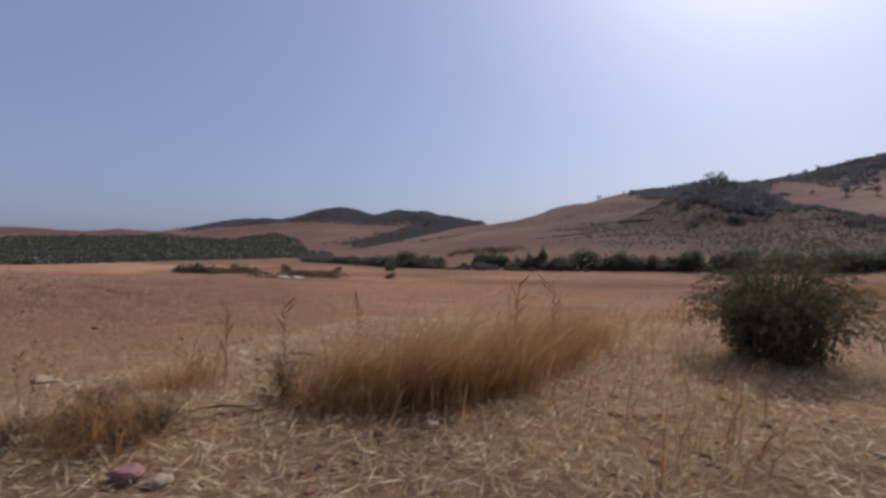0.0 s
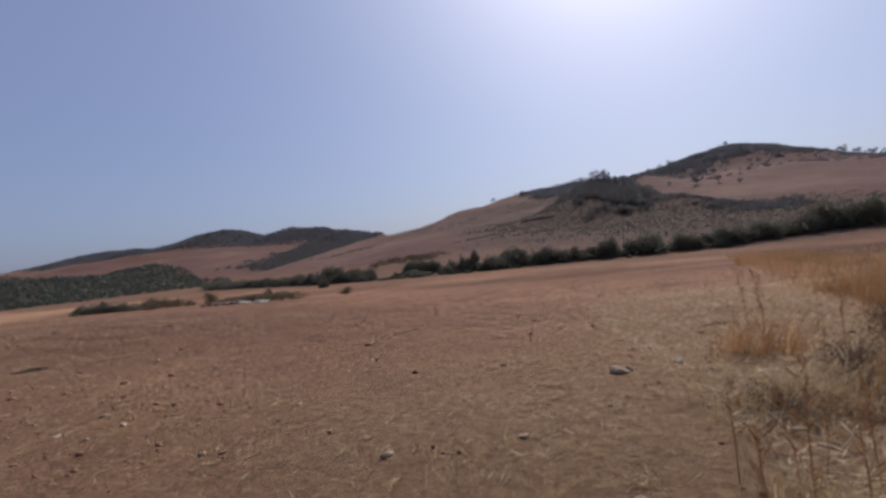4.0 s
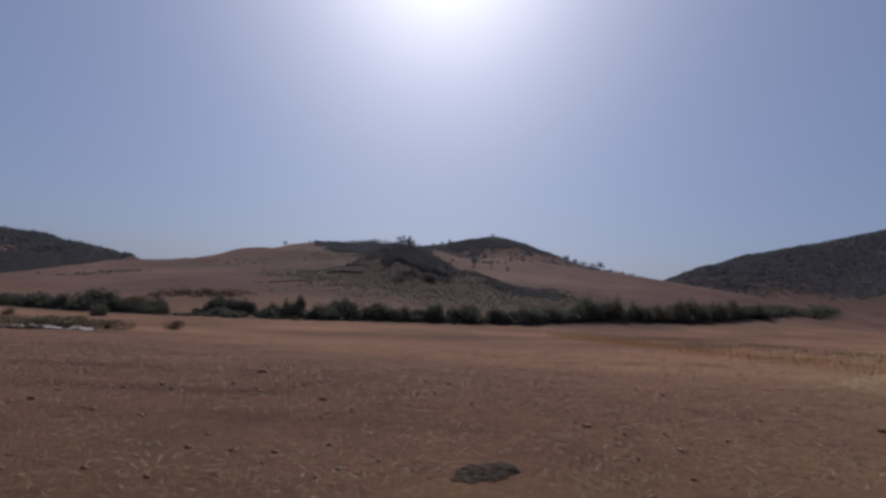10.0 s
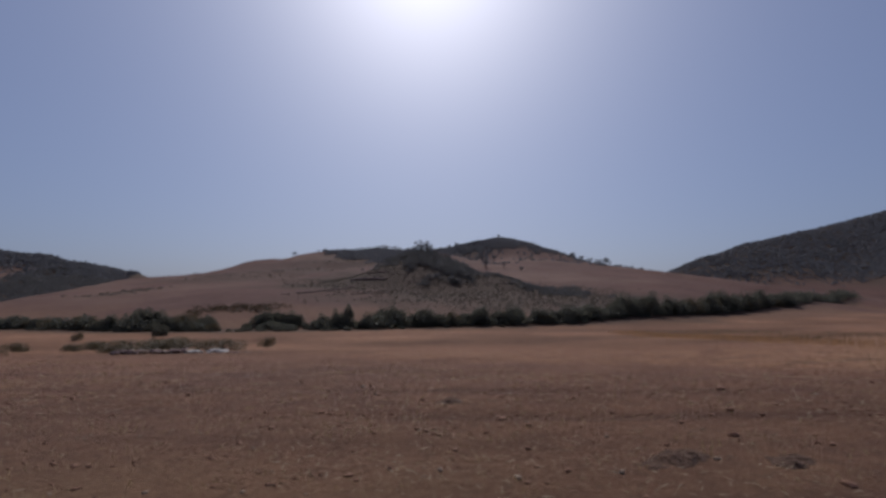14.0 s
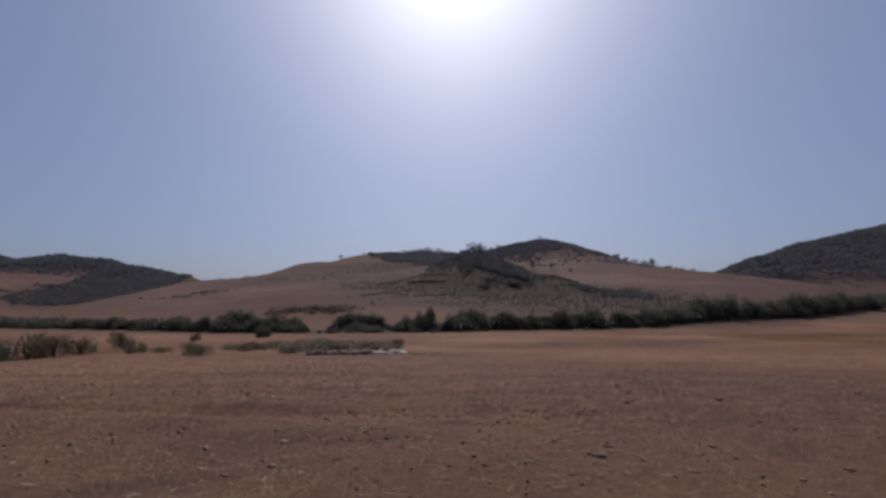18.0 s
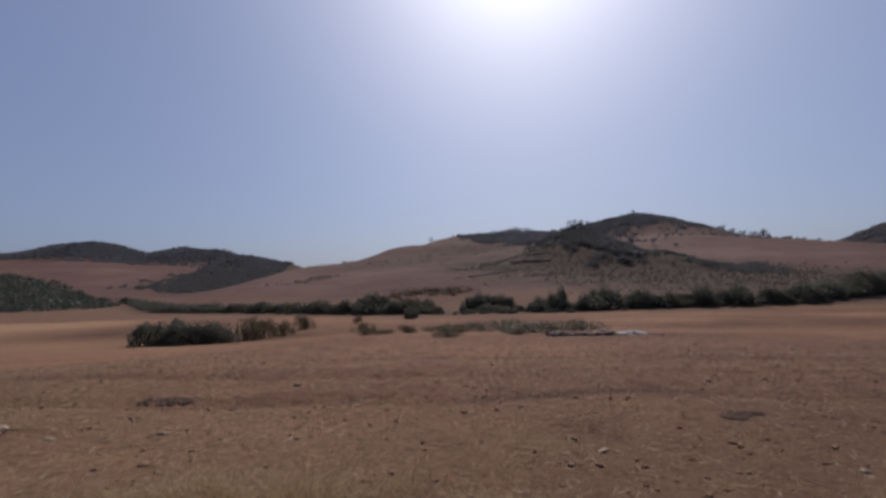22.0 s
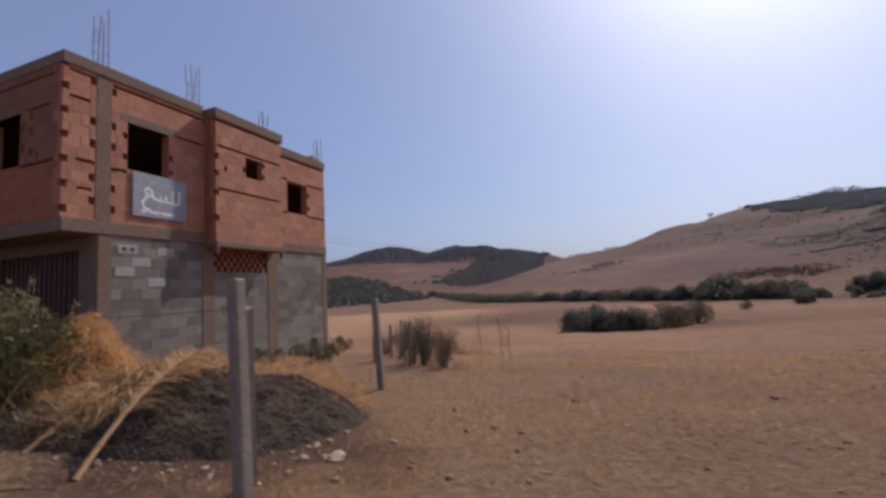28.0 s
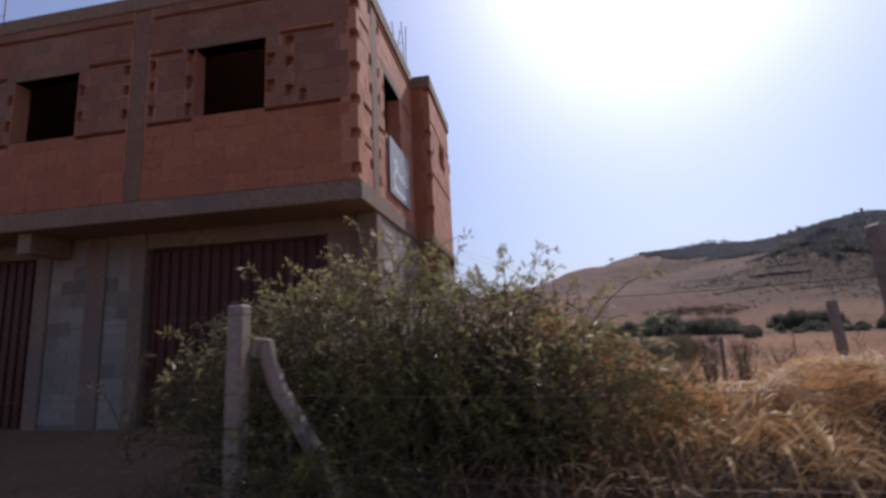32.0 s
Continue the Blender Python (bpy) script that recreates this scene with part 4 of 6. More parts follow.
def tree(x, y, h, seed, label, spread=1.0, group="", lean=0.0):
    """A small field tree: tapered trunk with limbs, and a crown of leaves with gaps."""
    r = random.Random(seed)
    top = Build()
    trunk = [(0, 0, -0.3), (lean * 0.3, 0, h * 0.25), (lean * 0.6, 0.1, h * 0.5)]
    top.tube(trunk, [0.05 * h, 0.04 * h, 0.03 * h], 7)
    for i in range(6):
        a = i * 1.05 + r.random()
        top.tube([trunk[-1], (lean + 0.16 * h * spread * math.cos(a), 0.16 * h * spread * math.sin(a), h * 0.66), (lean + 0.3 * h * spread * math.cos(a), 0.3 * h * spread * math.sin(a), h * r.uniform(0.7, 0.92))],
                 [0.022 * h, 0.015 * h, 0.006 * h], 5)
    ob = tagged(new("tree"), label, "tree", group)
    ob.location = (x, y, gz(x, y))
    part("trunk", top, BARK, ob)
    rng = np.random.default_rng(seed)
    n, m = 1100, 11
    c = np.stack([rng.uniform(-0.36, 0.36, m) * spread * h + lean, rng.uniform(-0.36, 0.36, m) * spread * h, rng.uniform(0.28, 0.84, m) * h], 1)
    k = rng.integers(0, m, n)
    p = c[k] + unit(n, rng) * rng.uniform(0.04, 0.2, (n, 1)) * h * (1, 1, 0.8)
    a, b = leaf_axes(n, 0.04 * h, 0.026 * h, rng)
    part("crown", quads_mesh("crown", p, a, b, LEAF_HAZED), None, ob)
    return ob


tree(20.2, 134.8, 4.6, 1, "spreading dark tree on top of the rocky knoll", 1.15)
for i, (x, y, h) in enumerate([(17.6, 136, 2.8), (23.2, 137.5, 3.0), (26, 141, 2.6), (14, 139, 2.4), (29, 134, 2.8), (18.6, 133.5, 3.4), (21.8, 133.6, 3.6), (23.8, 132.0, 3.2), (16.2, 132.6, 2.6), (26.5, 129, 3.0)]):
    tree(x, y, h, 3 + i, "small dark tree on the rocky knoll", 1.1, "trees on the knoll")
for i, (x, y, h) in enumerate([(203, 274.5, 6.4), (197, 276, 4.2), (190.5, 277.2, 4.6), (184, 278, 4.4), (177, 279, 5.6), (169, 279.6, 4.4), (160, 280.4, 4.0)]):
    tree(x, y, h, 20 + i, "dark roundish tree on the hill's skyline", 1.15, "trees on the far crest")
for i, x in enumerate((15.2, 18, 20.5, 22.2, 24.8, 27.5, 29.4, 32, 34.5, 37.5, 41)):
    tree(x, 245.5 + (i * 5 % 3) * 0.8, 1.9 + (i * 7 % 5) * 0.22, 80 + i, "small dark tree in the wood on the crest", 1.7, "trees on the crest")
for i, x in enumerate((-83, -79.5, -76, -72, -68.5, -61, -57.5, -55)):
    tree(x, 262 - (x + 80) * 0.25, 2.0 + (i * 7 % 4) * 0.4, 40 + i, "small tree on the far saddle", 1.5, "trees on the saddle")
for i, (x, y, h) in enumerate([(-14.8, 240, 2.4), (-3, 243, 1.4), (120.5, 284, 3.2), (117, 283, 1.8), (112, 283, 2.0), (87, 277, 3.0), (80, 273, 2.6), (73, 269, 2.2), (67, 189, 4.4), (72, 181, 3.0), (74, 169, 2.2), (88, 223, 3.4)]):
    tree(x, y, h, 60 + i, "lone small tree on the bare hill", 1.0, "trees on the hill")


def scrub(name, pts, size, leaves, length, material, label, seed):
    """A cover of shrubs, too many to count: at each plan point a clump of leaves."""
    rng = np.random.default_rng(seed)
    n = len(pts)
    z = ground(pts[:, 0], pts[:, 1])
    s = size * rng.uniform(0.55, 1.35, n)
    p = unit(n * leaves, rng) * rng.uniform(0.3, 1.0, (n * leaves, 1))
    p[:, 2] = np.abs(p[:, 2]) * 0.85 + 0.08
    p = p * np.repeat(s, leaves)[:, None] + np.repeat(np.column_stack([pts, z]), leaves, 0)
    a, b = leaf_axes(n * leaves, length, length * 0.62, rng)
    k = np.repeat(s / size, leaves)[:, None]
    return tagged(new(name, quads_mesh(name, p, a * k, b * k, material)), label, "scrub", kind="stuff")


def scatter(seed, x0, x1, y0, y1, n, keep):
    rng = np.random.default_rng(seed)
    p = np.column_stack([rng.uniform(x0, x1, n), rng.uniform(y0, y1, n)])
    return p[keep(p[:, 0], p[:, 1], rng.random(n))]


def thins(x, y, u, line, wide, ragged, size, most=0.85):
    """Keeps points near a line, fewer towards the edge."""
    d = near_line(x, y, line) + ragged * rag(x, y, size)
    return u < most * (1 - step(d, wide * 0.55, wide * 1.3))


scrub("scrub", scatter(1, -470, -105, 250, 420, 40000, lambda x, y, u: thins(x, y, u, TWIN, 44, 14, 25)), 1.3, 15, 0.66, LEAF_HAZED, "dark wood along the twin-peaked ridge", 2)
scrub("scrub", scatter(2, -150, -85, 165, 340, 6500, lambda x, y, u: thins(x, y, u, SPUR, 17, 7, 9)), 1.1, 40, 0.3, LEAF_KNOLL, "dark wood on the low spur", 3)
scrub("scrub", scatter(3, 60, 200, 195, 300, 17000, lambda x, y, u: thins(x, y, u, POINTED, 30, 11, 9, 0.8) | ((u < 0.05) & (rag(x, y) > 0.0))), 0.95, 22, 0.42, LEAF_HAZED, "dark scrub on the pointed hill", 4)
scrub("scrub", scatter(4, 0, 75, 200, 262, 6500, lambda x, y, u: thins(x, y, u, CREST, 16, 8, 8, 0.8)), 1.1, 36, 0.32, LEAF_HAZED, "dark scrub along the rounded crest", 5)
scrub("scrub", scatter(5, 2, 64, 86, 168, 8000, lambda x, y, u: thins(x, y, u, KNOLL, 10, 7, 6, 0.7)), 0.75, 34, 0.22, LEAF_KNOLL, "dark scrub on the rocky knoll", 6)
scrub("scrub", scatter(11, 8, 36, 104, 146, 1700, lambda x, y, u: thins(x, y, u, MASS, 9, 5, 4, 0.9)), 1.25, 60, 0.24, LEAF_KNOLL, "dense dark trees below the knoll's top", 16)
scrub("scrub", scatter(6, -20, 70, 72, 140, 13000, lambda x, y, u: thins(x, y, u, SLOPE, 27, 9, 5, 0.6)), 0.3, 14, 0.12, LEAF_SLOPE, "low scrub on the stony slope", 7)
scrub("scrub", scatter(7, -110, 250, 75, 250, 4500, lambda x, y, u: (rag(x, y, 16) > 0.3) & (u < 0.06) & (ground(x, y) > 3)), 0.3, 6, 0.2, LEAF_SLOPE, "sparse low scrub on the brown slopes", 8)
scrub("scrub", scatter(8, 430, 1500, 330, 540, 30000, lambda x, y, u: u < 0.9 * step(ground(x, y) + 12 * rag(x, y, 40), 14, 62)), 2.7, 11, 1.25, LEAF_HAZED, "dark wood on the large far hill", 9)
scrub("scrub", scatter(9, -75, -35, 105, 150, 1500, lambda x, y, u: thins(x, y, u, GULLY, 5, 3, 5, 0.5)), 0.4, 16, 0.15, LEAF_SLOPE, "dark low scrub in the hill's gullies", 10)
scrub("scrub", scatter(15, -60, 30, 140, 230, 9000, lambda x, y, u: thins(x, y, u, FLANK, 12, 9, 9, 0.16)), 0.34, 14, 0.16, LEAF_SLOPE, "low scrub that darkens the hill's flank", 20)
scrub("scrub", scatter(14, -36, -18, 74, 92, 700, lambda x, y, u: thins(x, y, u, [(-31, 84), (-23, 83)], 4, 2, 3, 0.8)), 0.75, 26, 0.14, LEAF_WEED, "brown leafless brush on a low bank behind the bushes", 17)
joining = np.array(joining)
scrub("bushes", joining[:, :2], joining[:, 2] * 0.95, 320, 0.2, LEAF_DARK, "dark low growth between the stream-side bushes", 21)
scrub("bushes", FAR_LINE[FAR_LINE[:, 0] > 0], 2.3, 120, 0.28, LEAF_DARK, "far eastern end of the dark line of stream-side bushes", 19)
scrub("bushes", FAR_LINE[FAR_LINE[:, 0] < 0], 1.35, 70, 0.2, LEAF_DARK, "far end of the dark line of stream-side bushes", 13)
# the orchard on the low rise: rows of small olive trees
gx, gy = np.meshgrid(np.arange(-430, -90, 3.7), np.arange(50, 190, 3.7))
gx, gy = gx.ravel() + RNG.uniform(-0.6, 0.6, gx.size), gy.ravel() + RNG.uniform(-0.6, 0.6, gx.size)
edge = np.interp(gy, [48, 80, 100, 118, 140, 190], [-110, -114, -107, -97, -112, -170])
keep = (gx < edge) & (gy > 46 + (-110 - gx) * 0.06)
scrub("orchard", np.column_stack([gx, gy])[keep], 1.8, 40, 0.5, LEAF_OLIVE, "dark green olive orchard on a low rise", 12)

# ledges of dark rock on the stony slope
def rock(name, size, seed, material, parent=None, flat=0.6):
    """A rough stone: a ball cut by random planes."""
    r = np.random.default_rng(seed)
    b = bmesh.new()
    bmesh.ops.create_icosphere(b, subdivisions=2, radius=1.0)
    dirs, depth = unit(9, r), r.uniform(0.55, 0.9, 9)
    for v in b.verts:
        for d, h in zip(dirs, depth):
            o = v.co.dot(Vector(d)) - h
            if o > 0:
                v.co -= Vector(d) * o
        v.co *= 1 + 0.06 * r.normal()
    for v in b.verts:
        v.co = Vector((v.co.x * size, v.co.y * size * 0.8, v.co.z * size * flat))
    me = bpy.data.meshes.new(name)
    b.to_mesh(me)
    b.free()
    me.materials.append(material)
    return me


LEDGE = [rock("ledge_rock", 1.0, 90 + k, ROCK, flat=0.55) for k in range(4)]
r_ledge = random.Random(17)
SEAMS = [(-2.6, 121.5, 4.4, 113.6, 13, 0.95), (2.0, 124.7, 6.2, 118.6, 8, 0.6), (-16.8, 104.4, -3.8, 111.2, 17, 0.62), (-6.2, 98.6, 3.8, 100.6, 12, 0.5), (-20.5, 103.6, -18.6, 104.2, 3, 0.4)]
for i in range(14):   # broken seams across the stony slope
    x = r_ledge.uniform(4, 46)
    y = r_ledge.uniform(88, 116) - 0.35 * max(0, x - 22)
    SEAMS.append((x, y, x + r_ledge.uniform(2, 5.5), y + r_ledge.uniform(-1.5, 1.0), r_ledge.randint(3, 6), r_ledge.uniform(0.2, 0.36)))
for j, (x0, y0, x1, y1, n, size) in enumerate(SEAMS):
    ledge = tagged(new("rock_ledge"), "ledge of dark layered rock on the slope", "rock", "rock ledges")
    for i in range(n):
        t = (i + 0.5) / n
        x, y = x0 + t * (x1 - x0) + r_ledge.uniform(-0.3, 0.3), y0 + t * (y1 - y0) + r_ledge.uniform(-0.3, 0.3)
        ob = part("ledge_rock", LEDGE[(i + j) % 4], None, ledge)
        ob.location, ob.rotation_euler = (x, y, gz(x, y) + 0.1 * size), (r_ledge.uniform(-0.12, 0.12), r_ledge.uniform(-0.12, 0.12), math.atan2(y1 - y0, x1 - x0) + r_ledge.uniform(-0.3, 0.3))
        ob.scale = (size * r_ledge.uniform(1.1, 1.8), size * r_ledge.uniform(0.6, 0.9), size * r_ledge.uniform(0.6, 1.0))

# ---- dry grass ----
def blades(name, pts, height, lean, material, seed, width=0.004, seg=2, wind=(0.0, 0.0)):
    """Many bent grass blades from plan points: one mesh of narrow ribbons."""
    rng = np.random.default_rng(seed)
    n = len(pts)
    base = np.column_stack([pts, ground(pts[:, 0], pts[:, 1]) - 0.01])
    h = height * (0.15 + 0.85 * rng.random(n) ** 0.9 + 0.45 * (rng.random(n) > 0.93)) * (1 + 0.35 * vnoise(pts[:, 0] * 4, pts[:, 1] * 4, seed))
    a = rng.uniform(0, 6.28, n)
    out = np.column_stack([np.cos(a), np.sin(a), np.zeros(n)]) * (h * lean * rng.uniform(0.2, 1.0, n))[:, None]
    tuft = vnoise(pts[:, 0] * 3.3 + 7, pts[:, 1] * 3.3, seed + 1)
    h = h * (1 + 0.5 * tuft)
    gust = np.column_stack([wind[0] * (1 + 1.1 * tuft) + 0.22 * vnoise(pts[:, 0] * 5, pts[:, 1] * 5, seed + 2), wind[1] + 0.22 * vnoise(pts[:, 0] * 5, pts[:, 1] * 5, seed + 3)])
    out[:, :2] += gust * (h * rng.uniform(0.2, 1.5, n))[:, None]
    side = np.column_stack([-np.sin(a + rng.normal(0, 0.8, n)), np.cos(a), np.zeros(n)]) * width * rng.uniform(0.6, 1.5, n)[:, None]
    rows = []
    for i in range(seg + 1):
        t = i / seg
        c = base + out * t * t + np.column_stack([np.zeros(n), np.zeros(n), h * t * (1 - 0.25 * lean * t)])
        w = side * (1 - 0.85 * t)
        rows += [c - w, c + w]
    v = np.stack(rows, 1).reshape(-1, 3)
    m = 2 * (seg + 1)
    k = np.arange(n)[:, None] * m
    f = np.concatenate([k + np.array([2 * i, 2 * i + 1, 2 * i + 3, 2 * i + 2]) for i in range(seg)], 0)
    me = bpy.data.meshes.new(name)
    me.vertices.add(len(v))
    me.vertices.foreach_set("co", v.astype(np.float32).ravel())
    me.loops.add(f.size)
    me.loops.foreach_set("vertex_index", f.astype(np.int32).ravel())
    me.polygons.add(len(f))
    me.polygons.foreach_set("loop_start", np.arange(0, f.size, 4, dtype=np.int32))
    me.materials.append(material)
    me.update(calc_edges=True)
    return me


def in_ellipse(n, x, y, rx, ry, turn, seed):
    rng = np.random.default_rng(seed)
    a, r = rng.uniform(0, 6.28, n), np.sqrt(rng.random(n)) * (1 + 0.28 * rng.normal(size=n))
    u, v = rx * r * np.cos(a), ry * r * np.sin(a)
    return np.column_stack([x + u * math.cos(turn) - v * math.sin(turn), y + u * math.sin(turn) + v * math.cos(turn)])


def grass_clump(i, x, y, rx, ry, turn, h, n, label, wind=(0.0, 0.0), material=None):
    """A tuft of grass: the thing stands at its root; low leaves, and longer stalks that rise out of them."""
    ob = tagged(new("grass_clump"), label, "grass", "clumps of dry grass")
    grass = material or (DRY_GRASS if h > 0.3 else STRAW)
    pts = in_ellipse(n, x, y, rx, ry, turn, 70 + i)
    seg, width = (3 if h > 0.3 else 2), (0.0032 if h > 0.4 else 0.0026)
    for name, some, tall, lean in (("tuft", pts[n // 4:], 0.9, 1.15), ("stalk", pts[:n // 4], 1.12, 0.8)):
        tagged(part(name, blades(name, some, h * tall, lean, grass, 80 + i, width, seg, wind), None, ob), kind="stuff")


for i, (x, y, rx, ry, turn, h, n, label) in enumerate([
        (-1.75, -1.2, 0.62, 0.36, 0.6, 0.72, 3300, "tall tan clump of dry grass beside the track"),
        (-1.25, -0.55, 0.6, 0.42, 1.0, 0.80, 3000, "tall tan clump of dry grass beside the track"),
        (-0.95, 0.6, 0.75, 0.4, 1.2, 0.62, 2400, "tall tan clump of dry grass beside the track"),
        (-0.7, 1.9, 0.7, 0.4, 1.2, 0.45, 1500, "lower tan clump of dry grass beside the track"),
        (-3.05, -2.5, 0.42, 0.26, 0.2, 0.34, 900, "low clump of dry grass with a dark base"),
        (-3.95, -2.8, 0.5, 0.25, 0.1, 0.3, 700, "low clump of dry grass with a dark base"),
        (-4.05, -3.8, 0.3, 0.16, 0.1, 0.3, 420, "thin clump of dry weeds"),
        (-4.45, -3.75, 0.26, 0.16, 0.1, 0.22, 260, "thin clump of dry weeds"),
        (-3.6, -1.5, 0.3, 0.3, 0.0, 0.46, 500, "thin clump of dry weeds"),
        (-37.3, 7.1, 0.9, 0.3, 0.1, 0.24, 1500, "pale clump of dry grass by the track"),
        (-36.1, 6.7, 0.6, 0.3, 0.1, 0.15, 700, "pale clump of dry grass by the track"),
        (-33.5, 6.36, 0.55, 0.26, 0.3, 0.17, 1300, "golden clump of dry grass by the track"),
        (-32.65, 6.2, 0.5, 0.24, 0.2, 0.15, 1000, "golden clump of dry grass by the track"),
        (-34.3, 6.5, 0.7, 0.28, 0.1, 0.18, 1500, "pale clump of dry grass by the track"),
        (-38.6, 7.4, 0.7, 0.3, 0.0, 0.2, 900, "pale clump of dry grass by the track"),
        (-30.2, 5.9, 0.5, 0.25, 0.0, 0.14, 600, "pale clump of dry grass by the track"),
        (-27.1, 4.7, 0.6, 0.25, 0.3, 0.14, 600, "pale clump of dry grass by the track"),
        (-45.6, 12.3, 0.7, 0.6, 0.0, 0.24, 400, "dry reeds beside the fence"),
        (-48.4, 15.2, 0.9, 0.6, 0.0, 0.5, 700, "dry reeds beside the fence")]):
    grass_clump(i, x, y, rx, ry, turn, h, n, label, (0.32, 0.12) if i < 4 else (0.12, 0.0))
# weeds with seed heads in the clumps
STALK = []
for k in range(3):
    b = Build()
    r = random.Random(k)
    b.tube([(0, 0, -0.03), (0.02, 0.01, 0.4), (0.05 * (k - 1), 0.03, 0.85)], [0.006, 0.005, 0.003], 4)
    for i in range(10):
        z, a = 0.35 + 0.05 * i, r.uniform(0, 6.28)
        b.tube([(0.03, 0.01, z), (0.03 + 0.06 * math.cos(a), 0.06 * math.sin(a), z + 0.06), (0.03 + 0.09 * math.cos(a), 0.09 * math.sin(a), z + 0.1)], [0.003, 0.006, 0.002], 4)
    STALK.append(b.mesh("dry_weed", DRY_GRASS))
for i, (x, y, s) in enumerate([*[(-4.3 + 0.42 * math.sin(j * 2.4), -3.72 + 0.2 * math.cos(j * 1.7), 0.42 + 0.05 * (j % 5)) for j in range(14)], (-3.35, -2.75, 0.5), (-3.7, -2.6, 0.55), (-2.6, -2.2, 0.6), (-3.0, -1.6, 0.75), (-3.4, -1.2, 0.8), (-2.5, -1.5, 0.9), (-2.9, 0.2, 0.8), (-1.0, -0.2, 1.1), (-0.6, 0.1, 1.1), (-37.6, 7.05, 0.45), (-37.1, 7.1, 0.4), (-44.6, 9.2, 0.4), (-46.2, 12.0, 1.0), (-46.8, 12.6, 1.1), (-46.3, 12.9, 0.9)]):
    ob = tagged(new("dry_weed", STALK[i % 3]), "brown dried weed stalk with side shoots", "weed", "dried weeds")
    ob.location, ob.scale, ob.rotation_euler = (x, y, gz(x, y)), (s, s, s), (random.uniform(-0.1, 0.1), random.uniform(-0.1, 0.1), i)

# the strip of long grass that leads away from the track
SEED_STRIP = [(-1.9, -1.2), (-1.6, 1.2), (-0.6, 4.5), (3.0, 12), (8, 24), (16, 42)]
strip = scatter(21, -4, 30, -2, 46, 150000, lambda x, y, u: (near_line(x, y, [(p[0] + 1.5, p[1]) for p in SEED_STRIP]) + 0.4 * rag(x, y, 2.0) < 1.15 + 0.035 * y) & (u < 0.55) & (np.hypot(x - 1.5, y - 1.75) > 0.7))
tagged(new("long_grass", blades("long_grass", strip, 0.46, 0.8, DRY_GRASS, 22, 0.005, 2, (0.15, 0.05))), "strip of long tan grass between field and track", "grass", kind="stuff")
rough = scatter(24, 2, 34, 2.5, 44, 60000, lambda x, y, u: (x > np.interp(y, [0, 4.5, 12, 24, 42], [0.5, 1.2, 4.5, 9.5, 17.5])) & (x < np.interp(y, [0, 10, 42], [5, 14, 36])) & (rag(x, y, 3.0) + 1.2 * u > 0.35))
tagged(new("long_grass", blades("long_grass", rough, 0.24, 0.9, LEAF_GREY, 25, 0.006, 2)), "rough grey-brown grass beyond the strip", "grass", kind="stuff")
# stubble over the field
def corridor(seed, n, d0, d1, x0=-54, x1=6, fall=2.0):
    rng = np.random.default_rng(seed)
    x = rng.uniform(x0, x1, n)
    d = d0 + (d1 - d0) * rng.random(n) ** fall
    y = road_y(x) + d
    ok = ~((x < -46.0) & (y > 6.8)) 
    return np.column_stack([x, y])[ok]


p = corridor(23, 15000, 0.9, 16)
p = p[(rag(p[:, 0], p[:, 1], 2.6) > -0.1)]
p = np.repeat(p, 4, 0) + RNG.normal(0, 0.03, (len(p) * 4, 2))
tagged(new("stubble", blades("stubble", p, 0.085, 0.9, STRAW, 24, 0.0025)), "short dry stubble over the field", "grass", kind="stuff")


def straws(name, p, length, seed, label, lift=0.012, tilt=0.25, material=STRAW, thin=0.035):
    rng = np.random.default_rng(seed)
    n = len(p)
    a = rng.uniform(0, 6.28, n)
    L = length * rng.uniform(0.3, 1.3, n)
    along = np.column_stack([np.cos(a), np.sin(a), rng.normal(0, tilt, n)]) * L[:, None] * 0.5
    side = np.column_stack([-np.sin(a), np.cos(a), rng.normal(0, 0.6, n)]) * (L * thin)[:, None]
    c = np.column_stack([p, ground(p[:, 0], p[:, 1]) + lift * rng.uniform(0.4, 1.6, n)])
    return tagged(new(name, quads_mesh(name, c, along, side, material)), label, "straw", kind="stuff")


p = corridor(25, 90000, 0.7, 11)
keep = (rag(p[:, 0], p[:, 1], 1.7) + 0.9 * step(p[:, 0], -9, -2) + 0.25 * step(-p[:, 0], 36, 42) > 0.25)
straws("loose_straw", p[keep], 0.115, 26, "loose yellow straw lying on the earth", 0.013, 0.3, STRAW, 0.026)
p = corridor(39, 34000, 0.7, 10, -47, -5, 1.7)
p = p[rag(p[:, 0], p[:, 1], 1.3) > -0.15]
straws("loose_straw", p, 0.08, 40, "scattered bits of pale straw on the field", 0.014, 0.35, PALE_STRAW, 0.042)
p = corridor(27, 92000, 0.5, 8.5, -4.5, 6, 1.5)
straws("loose_straw", p[:30000], 0.13, 29, "pale bleached straw on the trodden track", 0.03, 0.5, PALE_STRAW, 0.035)
straws("loose_straw", p[30000:], 0.1, 28, "thick loose straw on the trodden track", 0.016, 0.35, STRAW, 0.035)

